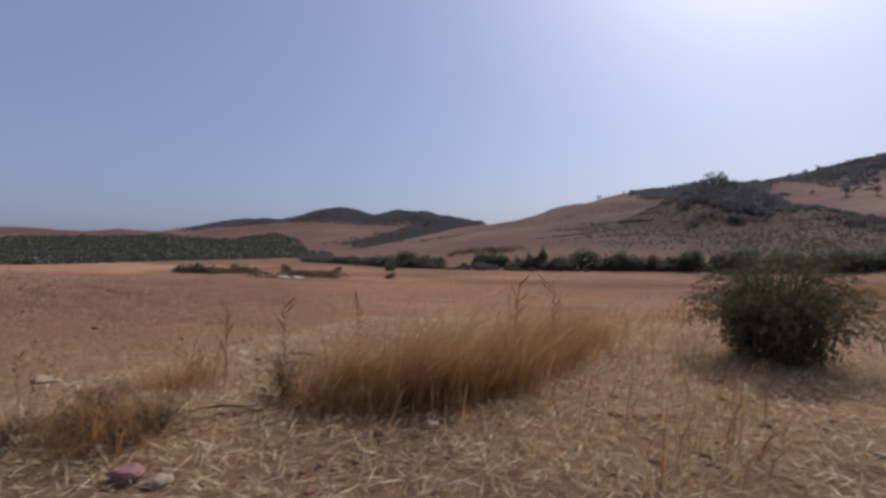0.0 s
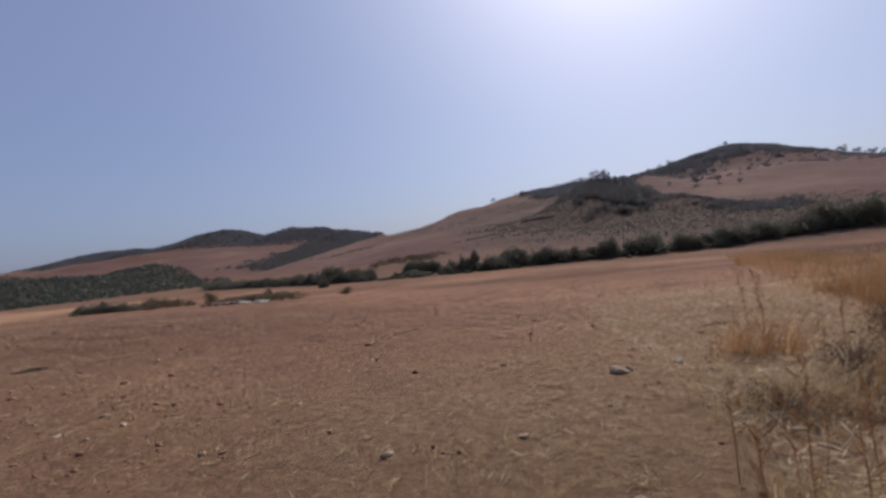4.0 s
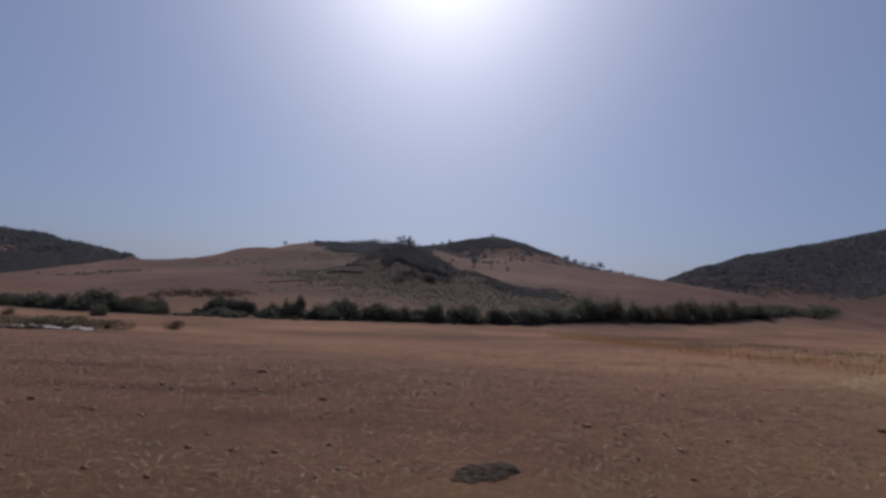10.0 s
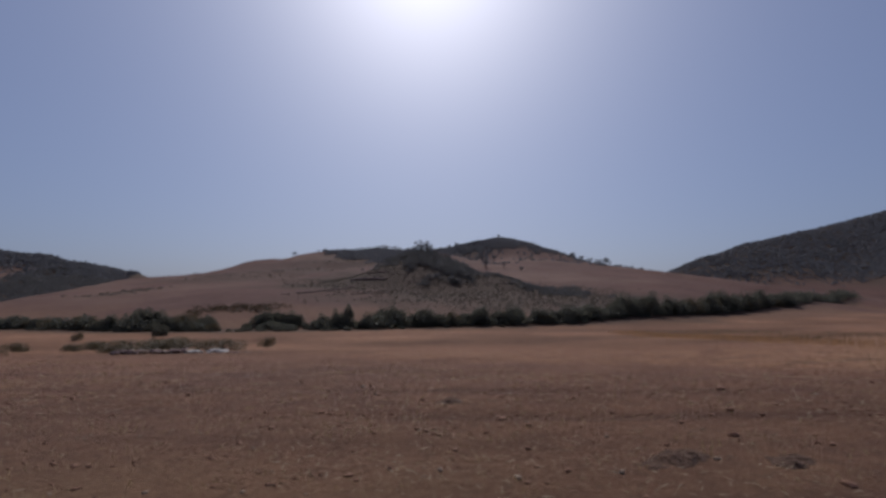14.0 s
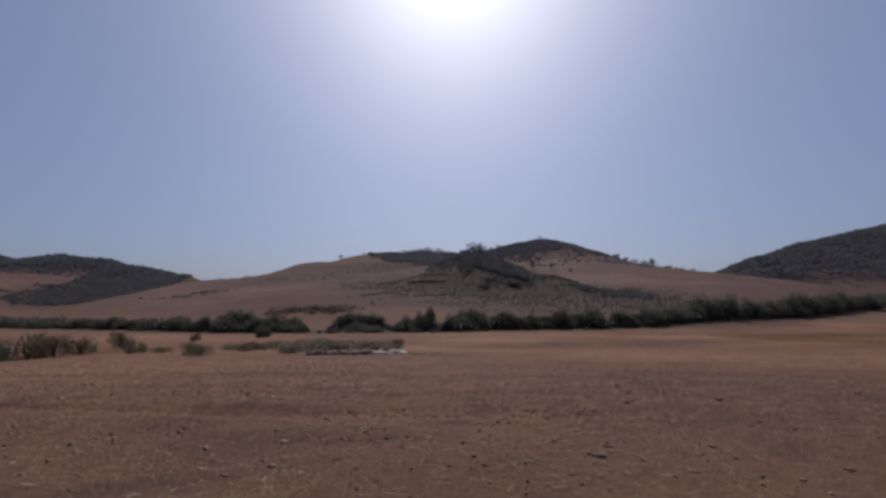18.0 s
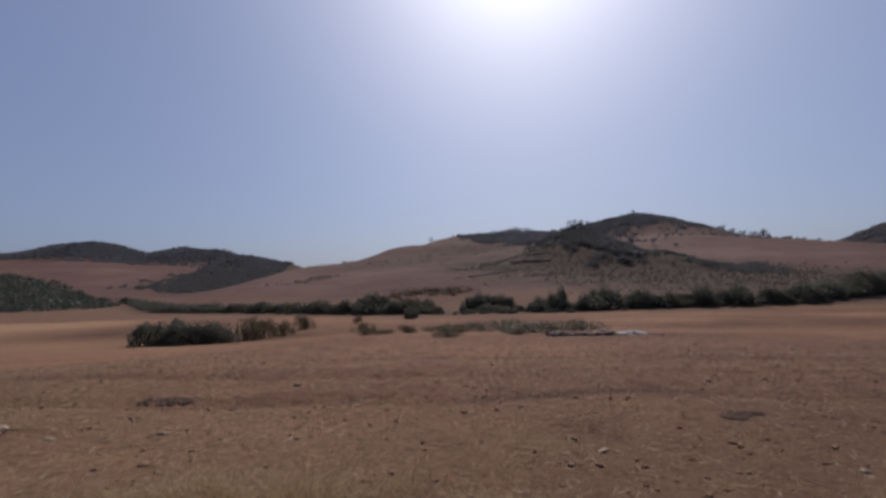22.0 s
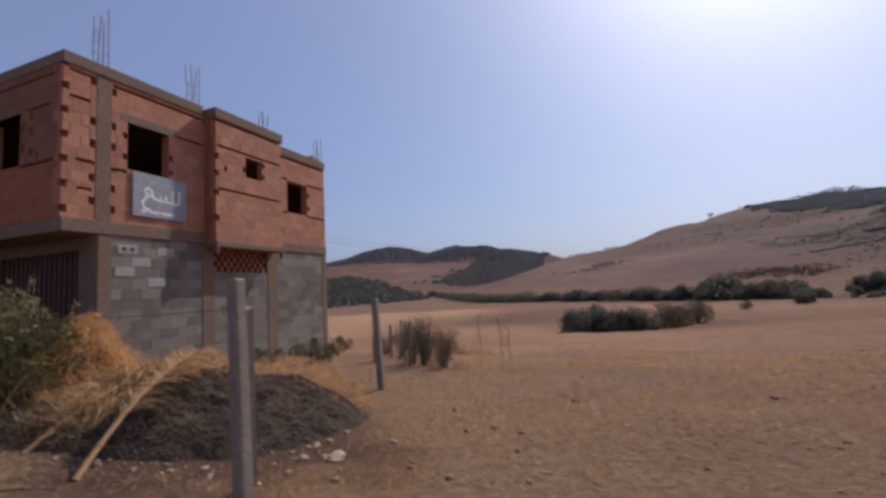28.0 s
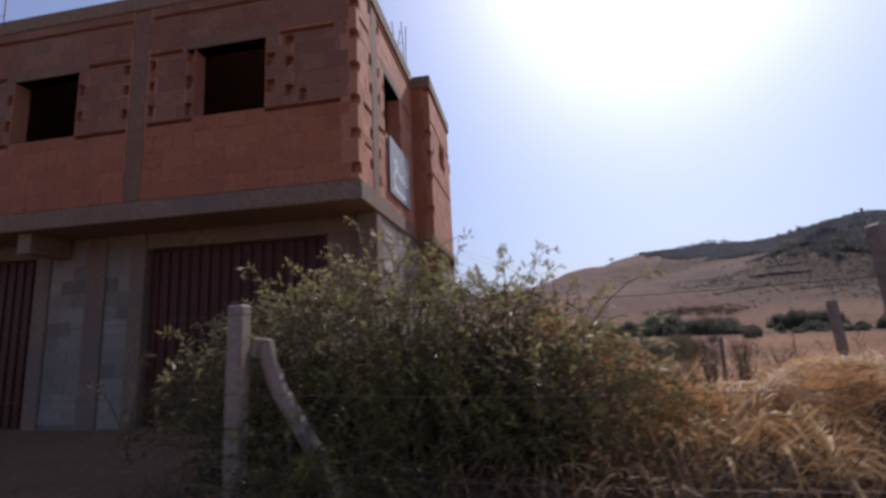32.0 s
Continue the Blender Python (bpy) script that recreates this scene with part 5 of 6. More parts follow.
# ---- stones and clods ----
def pebbles(name, p, size, seed, material, label, category, sink=0.25, kind="stuff", lift=None):
    """Small rough lumps, too many to count."""
    rng = np.random.default_rng(seed)
    n = len(p)
    t = (1 + 5 ** 0.5) / 2
    iv = np.array([(-1, t, 0), (1, t, 0), (-1, -t, 0), (1, -t, 0), (0, -1, t), (0, 1, t), (0, -1, -t), (0, 1, -t), (t, 0, -1), (t, 0, 1), (-t, 0, -1), (-t, 0, 1)]) / 1.9
    fi = np.array([(0, 11, 5), (0, 5, 1), (0, 1, 7), (0, 7, 10), (0, 10, 11), (1, 5, 9), (5, 11, 4), (11, 10, 2), (10, 7, 6), (7, 1, 8), (3, 9, 4), (3, 4, 2), (3, 2, 6), (3, 6, 8), (3, 8, 9), (4, 9, 5), (2, 4, 11), (6, 2, 10), (8, 6, 7), (9, 8, 1)])
    s = size * rng.lognormal(0, 0.45, n)
    q = iv[None] * rng.uniform(0.65, 1.25, (n, 12, 1)) * s[:, None, None] * np.stack([rng.uniform(0.8, 1.5, n), rng.uniform(0.6, 1.1, n), rng.uniform(0.4, 0.75, n)], 1)[:, None, :]
    a = rng.uniform(0, 6.28, n)
    c, d = np.cos(a)[:, None], np.sin(a)[:, None]
    x, y = q[:, :, 0] * c - q[:, :, 1] * d, q[:, :, 0] * d + q[:, :, 1] * c
    z = (ground(p[:, 0], p[:, 1]) if lift is None else lift) + s * sink
    v = np.stack([x + p[:, :1], y + p[:, 1:2], q[:, :, 2] + z[:, None]], 2).reshape(-1, 3)
    f = (fi[None] + (np.arange(n) * 12)[:, None, None]).reshape(-1, 3)
    me = bpy.data.meshes.new(name)
    me.vertices.add(len(v))
    me.vertices.foreach_set("co", v.astype(np.float32).ravel())
    me.loops.add(f.size)
    me.loops.foreach_set("vertex_index", f.astype(np.int32).ravel())
    me.polygons.add(len(f))
    me.polygons.foreach_set("loop_start", np.arange(0, f.size, 3, dtype=np.int32))
    me.materials.append(material)
    me.update(calc_edges=True)
    return tagged(new(name, me), label, category, kind=kind)


p = corridor(31, 22000, 0.8, 20, fall=1.8)
pebbles("earth_clods", p[rag(p[:, 0], p[:, 1], 3.0) > -0.35], 0.011, 32, CLOD, "brown clods of ploughed earth", "clods")
p = corridor(33, 1300, 1.2, 14, -50, 3, fall=1.5)
p = p[rag(p[:, 0], p[:, 1], 2.0) > -0.2]
pebbles("earth_clods", p, 0.0135, 34, CLOD, "larger brown clods of ploughed earth", "clods")
p = corridor(61, 700, 0.6, 7, -3.2, 5, 1.4)
pebbles("earth_clods", p, 0.015, 62, CLOD, "dark clods among the straw of the track", "clods")
for start, shift, size, n in ((6.0, 5, 9, 1100), (7.4, 6, 7, 700), (4.6, 7, 9, 450), (9.6, 8, 9, 500)):
    x = RNG.uniform(-43, -14, n)
    ok = vnoise(x / 3.1, x * 0 + start, 7) > -0.1
    y = road_y(x) + start + 0.3 * vnoise(x / size, x * 0, shift) + RNG.normal(0, 0.13, n)
    pebbles("earth_clods", np.column_stack([x, y])[ok], 0.011, 35 + shift, CLOD, "dark crumbs turned up along a furrow", "clods")
p = corridor(36, 1700, 1.2, 22, fall=1.4)
pebbles("small_stones", p, 0.014, 37, STONE, "small pale stones strewn on the field", "stones")

p = corridor(41, 900, 1.0, 12, -24, -6, 1.5)
pebbles("small_stones", p, 0.009, 42, STONE, "pale chips of stone on the brown soil", "stones")

BOULDER = [rock("stone", 1.0, 120 + k, STONE) for k in range(5)]
DARKS = [rock("clod", 1.0, 130 + k, CLOD) for k in range(3)]
for i, (x, y, s, dark) in enumerate([(-4.83, -1.9, 0.13, 0), (-4.72, -1.85, 0.08, 0), (-8.7, -2.6, 0.05, 0), (-9.2, -2.7, 0.06, 0), (-4.3, -1.7, 0.08, 0), (-5.6, -3.1, 0.05, 0), (-7.5, -3.1, 0.04, 1),
                                     (-3.7, -0.5, 0.07, 1), (-16.7, 1.5, 0.075, 1), (-19.7, 2.9, 0.05, 1), (-13.3, 3.8, 0.05, 0), (-17.9, 4.1, 0.1, 1), (-12.4, 2.5, 0.05, 0), (-16.3, 3.2, 0.05, 1), (-11.0, 0.9, 0.075, 1),
                                     (-10.3, 2.4, 0.06, 1), (-10.1, 3.4, 0.05, 1), (-8.6, 2.9, 0.06, 1), (-14.6, 0.8, 0.05, 1), (-13.2, 1.0, 0.045, 0), (-36.65, 8.3, 0.16, 0), (-36.55, 8.15, 0.1, 1), (-36.7, 6.6, 0.09, 0),
                                     (-36.0, 8.0, 0.06, 0), (-38.2, 10.2, 0.09, 0), (-39.8, 10.0, 0.1, 1), (-33.5, 9.3, 0.05, 0), (-42.6, 7.9, 0.07, 1), (-39.8, 8.6, 0.07, 1), (-39.5, 9.2, 0.08, 1), (-40.4, 7.4, 0.05, 0),
                                     (-38.4, 9.3, 0.06, 1), (-26.7, 6.2, 0.05, 0), (-27.0, 8.6, 0.06, 0), (-28.5, 10.7, 0.06, 0), (-31.6, 7.0, 0.06, 0), (-21.6, 3.7, 0.05, 1), (-19.7, 5.1, 0.06, 1), (-21.9, 8.2, 0.07, 1),
                                     (-2.2, -2.72, 0.1, 0), (-46.25, 7.45, 0.13, 0), (-46.0, 7.9, 0.07, 0), (-47.0, 6.0, 0.07, 0), (-49.0, 6.0, 0.12, 0), (-50.6, 6.4, 0.09, 0), (-1.2, -1.6, 0.1, 0), (-0.1, -0.9, 0.08, 1), (-33.4, 6.1, 0.11, 0)]):
    ob = tagged(new("clod" if dark else "stone", (DARKS if dark else BOULDER)[i % (3 if dark else 5)]), "dark lump of earth on the field" if dark else "pale stone lying on the dry ground", "clod" if dark else "stone", "lumps and stones")
    ob.location, ob.scale, ob.rotation_euler = (x, y, gz(x, y) + s * 0.1), (s * 0.72, s * 0.72, s * 0.6), (0, 0, i * 1.7)
# broken kerb piece, cairn, pink bag
b = Build()
b.box((-0.11, -0.05, -0.045), (0.11, 0.05, 0.045), 0.022)
ob = tagged(part("broken_block", b, STONE), "broken pale concrete piece lying by the track", "block")
ob.location, ob.rotation_euler = (-5.18, -3.85, gz(-5.18, -3.85) + 0.05), (0.1, -0.25, 0.75)
cairn = tagged(new("cairn"), "two brown stones set on each other", "stones")
cairn.location = (-40.97, 6.88, gz(-40.97, 6.88))
for z, s in ((0.07, 0.105), (0.19, 0.062)):
    ob = part("stone", rock("stone", s, int(z * 100), CLOD, flat=0.85), None, cairn)
    ob.location = (0.012 if z > 0.1 else 0, 0, z)
ob = tagged(new("plastic_bag", rock("plastic_bag", 0.075, 77, PINK, flat=0.7)), "crumpled pink plastic bag on the ground", "bag")
ob.location, ob.scale = (-2.4, -2.75, gz(-2.4, -2.75) + 0.035), (1.5, 1.0, 0.8)
# sticks and stalks
for i, (x, y, l, a) in enumerate([(-39.1, 8.1, 0.75, 0.1), (-36.9, 8.35, 1.0, -0.2), (-2.7, -1.9, 0.5, 0.6), (-4.2, -2.9, 0.4, 1.2), (-3.4, -0.2, 0.5, 0.3), (-48.2, 6.2, 0.6, 0.5)]):
    b = Build()
    b.tube([(-l / 2, 0, 0.0), (0, 0.03, 0.015), (l / 2, -0.02, 0.005)], [0.005, 0.008, 0.004], 5)
    ob = tagged(part("stick", b, BARK), "thin dry stick lying on the ground", "stick", "sticks")
    ob.location, ob.rotation_euler = (x, y, gz(x, y) + 0.02), (0, 0, a)
# the broken stone basin in the field
basin = tagged(new("stone_basin"), "low broken basin of stones with a pale slab", "ruin")
basin.location = (-24.4, 22.6, gz(-24.4, 22.6))
r_ruin = random.Random(41)


def ruin_piece(name, mesh, x, y, z, sx, sy, sz, label=""):
    ob = part(name, mesh, None, basin, label)
    ob.location, ob.scale = (x, y, z + gz(-24.4 + x, 22.6 + y) - basin.location.z), (sx, sy, sz)
    ob.rotation_euler = (r_ruin.uniform(-0.15, 0.15), r_ruin.uniform(-0.15, 0.15), r_ruin.uniform(0, 6.28))


for i in range(34):   # dark rubble rim
    ruin_piece("stone", LEDGE[i % 4] if i % 5 else BOULDER[i % 5], -2.3 + 2.9 * r_ruin.random(), r_ruin.uniform(-0.45, 0.5), 0.06, r_ruin.uniform(0.16, 0.34), r_ruin.uniform(0.14, 0.26), r_ruin.uniform(0.14, 0.34))
SLABS = [rock("slab", 1.0, 160 + i, SLAB_PALE, flat=0.5) for i in range(6)]
for i in range(13):   # pale cracked floor
    ruin_piece("slab", SLABS[i % 6], -0.9 + 3.1 * r_ruin.random(), r_ruin.uniform(-0.25, 0.55), 0.03, r_ruin.uniform(0.28, 0.52), r_ruin.uniform(0.22, 0.4), r_ruin.uniform(0.14, 0.26), "pale cracked slab")
for i in range(14):   # rubble that trails off
    ruin_piece("rubble", LEDGE[i % 4], 1.6 + 1.9 * r_ruin.random(), r_ruin.uniform(-0.4, 0.4), 0.0, r_ruin.uniform(0.08, 0.16), r_ruin.uniform(0.07, 0.13), r_ruin.uniform(0.05, 0.1))

# ---- the yard before the house ----
def post(x, y, h, label, lean=0.0, brace=None, w=0.105, group="fence posts"):
    """A square concrete post with a worn top; brace: the way in which its prop leans."""
    ob = tagged(new("fence_post"), label, "post", group)
    ob.location = (x, y, gz(x, y))
    b = Build()
    b.box((-w / 2, -w / 2, -0.3), (w / 2, w / 2, h), 0.014)
    for i, v in enumerate(b.v):
        n = noise.noise(Vector(v) * 6 + Vector((x, y, 0))) * 0.008
        b.v[i] = (v[0] + n + lean * max(v[2], 0), v[1] + n, v[2])
    part("shaft", b, POST, ob)
    if brace:
        foot, top = Vector((brace[0], brace[1], -0.25)), Vector((brace[0] * 0.14, brace[1] * 0.14, brace[2]))
        b = Build()
        b.tube([foot, foot.lerp(top, 0.5), top], [w * 0.6, w * 0.6, w * 0.58], 4)
        part("brace", b, POST, ob, "leaning concrete prop")
    return ob


P1, P0, M1, M2 = (-46.13, 6.40), (-49.34, 6.15), (-52.67, 6.31), (-56.0, 6.4)
post(*P1, 1.49, "weathered concrete fence post with leaning prop", w=0.094, lean=-0.045, brace=(-0.5, 0.5, 1.3))
post(*P0, 1.53, "weathered square concrete fence post", lean=-0.045)
m_post = post(*M1, 1.36, "weathered concrete fence post with a bent prop")
b = Build()
b.tube([(0.10, 0.02, 1.05), (0.12, 0.03, 1.14), (0.165, 0.03, 1.13), (0.185, 0.04, 1.0), (0.25, 0.05, 0.84), (0.58, 0.1, 0.3), (0.82, 0.13, -0.1)], [0.03, 0.042, 0.046, 0.048, 0.05, 0.05, 0.05], 7)
part("prop", b, POST, m_post, "bent concrete prop with a rounded head")
post(*M2, 1.45, "weathered square concrete fence post")
post(-47.46, 10.12, 1.31, "thin weathered concrete fence post", lean=-0.06, w=0.09)
for x, y, h in ((-49.2, 12.75, 1.0), (-49.12, 12.7, 0.75), (-49.32, 12.85, 0.6), (-48.1, 12.2, 0.85), (-49.35, 13.6, 0.75), (-50.4, 16.2, 0.9), (-51.2, 17.4, 0.95), (-51.9, 19.2, 0.9)):
    post(x, y, h, "short grey fence post in dry weeds", lean=0.03, w=0.055)


def wire(a, c, sag, label, r=0.0022):
    b = Build()
    pts = [Vector(a).lerp(Vector(c), t / 8) - Vector((0, 0, sag * 4 * (t / 8) * (1 - t / 8))) for t in range(9)]
    b.tube(pts, r, 4)
    return tagged(part("fence_wire", b, STEEL), label, "wire", "fence wires")


for z in (0.45, 0.85, 1.3):
    for a, c in ((P1, P0), (P0, M1), (M1, M2)):
        wire((a[0], a[1] - 0.055, gz(*a) + z), (c[0], c[1] - 0.055, gz(*c) + z), 0.03, "thin rusty fence wire between posts")
    wire((P1[0], P1[1] + 0.05, gz(*P1) + z), (-47.6, 10.05, gz(-47.6, 10.1) + z * 0.85), 0.05, "thin rusty fence wire between posts")
for z, z2 in ((3.35, 2.75), (3.2, 2.6)):
    wire((XS - 0.03, 15.9, z), (-36.0, 58.0, z2 + 1.2), 0.9, "thin dark overhead cable running from the house wall", 0.003)


def netting(a, c, z0, z1, cell=0.08):
    """Diamond wire netting between two posts, one zigzag wire beside the other."""
    b = Build()
    u = Vector((c[0] - a[0], c[1] - a[1], 0))
    n = int(u.length / cell)
    low = gz(*a)
    rows = int((z1 - z0) / cell)
    for i in range(n):
        pts = []
        for r in range(rows + 1):
            p = Vector((a[0], a[1] - 0.05, low)) + u * ((i + 0.5 + (0.5 if r % 2 else -0.5)) / n) + Vector((0, 0.003 * (r % 2), z0 + (z1 - z0) * r / rows))
            pts.append(p)
        b.tube(pts, 0.0009, 3)
    return tagged(part("wire_netting", b, STEEL), "rusty diamond wire netting between concrete posts", "netting", "netting of the fence")


netting(P1, P0, 0.05, 0.95)
netting(P0, M1, 0.05, 1.3)
netting(P1, (-47.5, 10.12), 0.05, 1.0)

# the big green bush
def big_bush(x, y, rx, ry, h, seed, shoots=520, leaves=30, label="large green bush with arching leafy shoots behind the fence", material=LEAF_GREEN):
    """Arching shoots with small leaves on both sides, from a woody base."""
    rng = np.random.default_rng(seed)
    ob = tagged(new("leafy_bush"), label, "bush")
    ob.location = (x, y, gz(x, y))
    b, cen, ax, ac = Build(), [], [], []
    for i in range(shoots):
        a = rng.uniform(0, 6.28)
        r = math.sqrt(rng.random())
        u = 1.0 - 0.55 * r * r
        top = Vector((rx * r * math.cos(a), ry * r * math.sin(a), h * u * rng.uniform(0.45, 1.0)))
        start = Vector((top.x * 0.45 + rng.normal() * 0.1, top.y * 0.45, -0.05 if r < 0.6 else top.z * 0.15))
        bend = Vector((math.cos(a), math.sin(a), 0)) * 0.16
        pts = [start, start.lerp(top, 0.5) + Vector((0, 0, 0.12)), top, top + bend + Vector((0, 0, 0.03)), top + bend * 1.9 + Vector((0, 0, -0.05))]
        if i % 3 == 0:
            b.tube(pts, [0.008, 0.006, 0.004, 0.003, 0.002], 4)
        for j in range(leaves):
            t = (0.25 + 0.75 * rng.random()) * (len(pts) - 1.001)
            k = int(t)
            p = pts[k].lerp(pts[k + 1], t - k)
            d = (pts[k + 1] - pts[k]).normalized()
            s = Vector(rng.normal(size=3)).normalized()
            out = (d * 0.5 + s * 0.8).normalized()
            L = rng.uniform(0.018, 0.034)
            cen.append(p + out * L)
            ax.append(out * L)
            ac.append(out.cross(s + Vector((0.01, 0.3, 0.2))).normalized() * L * 0.3)
    part("woody_stem", b, BARK, ob)
    part("foliage", quads_mesh("foliage", np.array(cen), np.array(ax), np.array(ac), material), None, ob)
    return ob


large = big_bush(-52.0, 7.35, 1.95, 0.9, 1.62, 5, 1300, 34)
# dark-coloured core stands for the shade within the shoots
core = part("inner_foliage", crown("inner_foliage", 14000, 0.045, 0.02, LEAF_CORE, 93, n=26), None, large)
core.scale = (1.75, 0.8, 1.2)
cen, ax, ac, wood = [], [], [], Build()
rng = np.random.default_rng(45)
for i in range(210):
    x0, y0 = rng.uniform(-1.7, 1.5), rng.uniform(-0.8, 0.5)
    z0 = 1.52 * (1 - 0.45 * (x0 / 1.9) ** 2 - 0.3 * (y0 / 0.9) ** 2) * rng.uniform(0.75, 1.0)
    dx, dy, up = rng.normal(0.05, 0.22), rng.normal(-0.1, 0.15), rng.uniform(0.12, 0.44)
    pts = [Vector((x0 + dx * t, y0 + dy * t, z0 - 0.25 + (up + 0.25) * (1.9 * t - 0.9 * t * t))) for t in (0, 0.25, 0.5, 0.75, 1.0, 1.2)]
    wood.tube(pts, [0.006, 0.005, 0.004, 0.003, 0.002, 0.001], 4)
    for j in range(34):
        t = rng.random() * 4.99
        p, d = pts[int(t)].lerp(pts[int(t) + 1], t % 1), (pts[int(t) + 1] - pts[int(t)]).normalized()
        out = (d * 0.4 + Vector(rng.normal(size=3)).normalized()).normalized()
        L = rng.uniform(0.02, 0.036)
        cen.append(p + out * L)
        ax.append(out * L)
        ac.append(out.cross(Vector(rng.normal(size=3))).normalized() * L * 0.4)
shoot = part("arching_shoot", wood, BARK, large)
part("young_leaves", quads_mesh("young_leaves", np.array(cen), np.array(ax), np.array(ac), LEAF_TIP), None, shoot, "pale green young leaves on the tips")
big_bush(-52.25, 6.3, 0.62, 0.28, 0.82, 37, 150, 26, "leafy green shoots that grow through the fence", LEAF_GREEN)
# the bush beside the track at the start
start = big_bush(1.5, 1.75, 0.72, 0.72, 1.42, 12, 560, 26, "dusty dark green bush beside the track", LEAF_DUSTY)
inner = part("inner_foliage", crown("inner_foliage", 7000, 0.045, 0.02, LEAF_DUSTY, 88, n=18), None, start)
inner.scale = (0.62, 0.62, 1.02)

# manure mound and straw heap
def heap(name, x, y, rx, ry, h, turn, material, label, seed, lump=0.3, sharp=0.8, rough=1.0):
    b = bmesh.new()
    bmesh.ops.create_grid(b, x_segments=70, y_segments=50, size=1.0)
    uw = np.array([v.co[:2] for v in b.verts])
    low = ground(x + uw[:, 0] * rx * math.cos(turn) - uw[:, 1] * ry * math.sin(turn), y + uw[:, 0] * rx * math.sin(turn) + uw[:, 1] * ry * math.cos(turn))
    for v, g in zip(b.verts, low):
        u, w = v.co.x, v.co.y
        px, py = x + u * rx * math.cos(turn) - w * ry * math.sin(turn), y + u * rx * math.sin(turn) + w * ry * math.cos(turn)
        r = math.hypot(u, w)
        e = max(0.0, 1 - r ** 2.2)
        q = Vector((px, py, seed))
        z = h * e ** sharp * (1 + lump * noise.noise(q * 1.6)) + rough * e ** 0.3 * (0.07 * noise.noise(q * 5) + 0.035 * noise.noise(q * 14) + 0.02 * noise.noise(q * 31))
        v.co = Vector((px, py, g - 0.06 + z))
    me = bpy.data.meshes.new(name)
    b.to_mesh(me)
    b.free()
    me.materials.append(material)
    return tagged(new(name, me), label, "heap")


mound = heap("manure_mound", -48.35, 8.15, 1.85, 1.4, 0.61, 0.05, DUNG_AND_SHADE, "dark crumbly mound of manure behind the fence", 3, 0.35, 1.25)
for i, (x, y, rx, ry, h) in enumerate([(-12.5, -0.1, 0.5, 0.25, 0.06), (-17.3, 2.3, 0.55, 0.25, 0.05), (-16.5, 2.0, 0.35, 0.2, 0.05), (-35.9, 9.6, 0.65, 0.4, 0.05), (-18.2, 5.0, 0.3, 0.2, 0.06), (-30.0, 7.7, 0.4, 0.2, 0.04)]):
    tagged(heap("dung_mound", x, y, rx, ry, h * 0.6 + 0.055, 0.2, DUNG_AND_SHADE if i == 0 else TURNED, "flat crumbled heap of old manure on the field", 20 + i, 0.6, 0.9, 0.55), group="heaps on the field")
at = np.array([v.co[:] for v in mound.data.vertices])
at = at[RNG.integers(0, len(at), 3000)] + RNG.normal(0, 0.02, (3000, 3)) * (1, 1, 0)
pebbles("manure_crumbs", at[:, :2], 0.007, 95, TURNED, "dark crumbs on the manure mound", "crumbs", lift=at[:, 2])
heap("straw_pile", -50.3, 8.0, 1.55, 0.8, 0.55, -0.1, TURNED, "golden heap of straw and dry stalks", 8)


def pile(name, x, y, rx, ry, h, turn, n, length, material, label, seed, droop=0.6, thin=0.03):
    """Loose stalks heaped over one another."""
    rng = np.random.default_rng(seed)
    a, r = rng.uniform(0, 6.28, n), np.sqrt(rng.random(n))
    u, w = r * np.cos(a), r * np.sin(a)
    px, py = x + u * rx * math.cos(turn) - w * ry * math.sin(turn), y + u * rx * math.sin(turn) + w * ry * math.cos(turn)
    z = ground(px, py) + h * np.maximum(0, 1 - r ** 2) ** 0.8 * rng.uniform(0.7, 1.08, n) + 0.02
    d = rng.uniform(0, 6.28, n)
    L = length * rng.uniform(0.3, 1.2, n)
    along = np.column_stack([np.cos(d), np.sin(d), rng.normal(-0.1, droop, n)]) * (L * 0.5)[:, None]
    side = np.cross(along, rng.normal(size=(n, 3)))
    side *= (L * thin / (np.linalg.norm(side, axis=1) + 1e-6))[:, None]
    return tagged(new(name, quads_mesh(name, np.column_stack([px, py, z]), along, side, material)), label, "straw", kind="stuff")


pile("dry_stalks", -50.3, 8.0, 1.55, 0.8, 0.60, -0.1, 6500, 0.4, GOLD, "loose golden straw over the heap", 1)
pile("dry_stalks", -50.85, 8.15, 0.6, 0.5, 1.16, 0.0, 4200, 0.34, GOLD, "rounded sheaf of golden straw beside the bush", 2, 0.55)
pile("dry_stalks", -49.5, 7.45, 1.1, 0.55, 0.42, 0.05, 2400, 0.36, FROND, "broken palm leaves and stalks before the heap", 17, 0.7, 0.022)
pile("dry_stalks", -49.8, 7.3, 1.3, 0.5, 0.3, 0.0, 1500, 0.3, BARK, "brown rotten stalks before the heap", 18, 0.7)
pile("dry_stalks", -48.75, 8.1, 0.8, 0.8, 0.74, 0.0, 1500, 0.32, GOLD, "loose straw spilling over the mound", 14)
pile("dry_stalks", -48.0, 8.75, 1.2, 0.6, 0.6, 0.1, 1700, 0.26, GOLD, "thin straw along the mound's crest", 4)


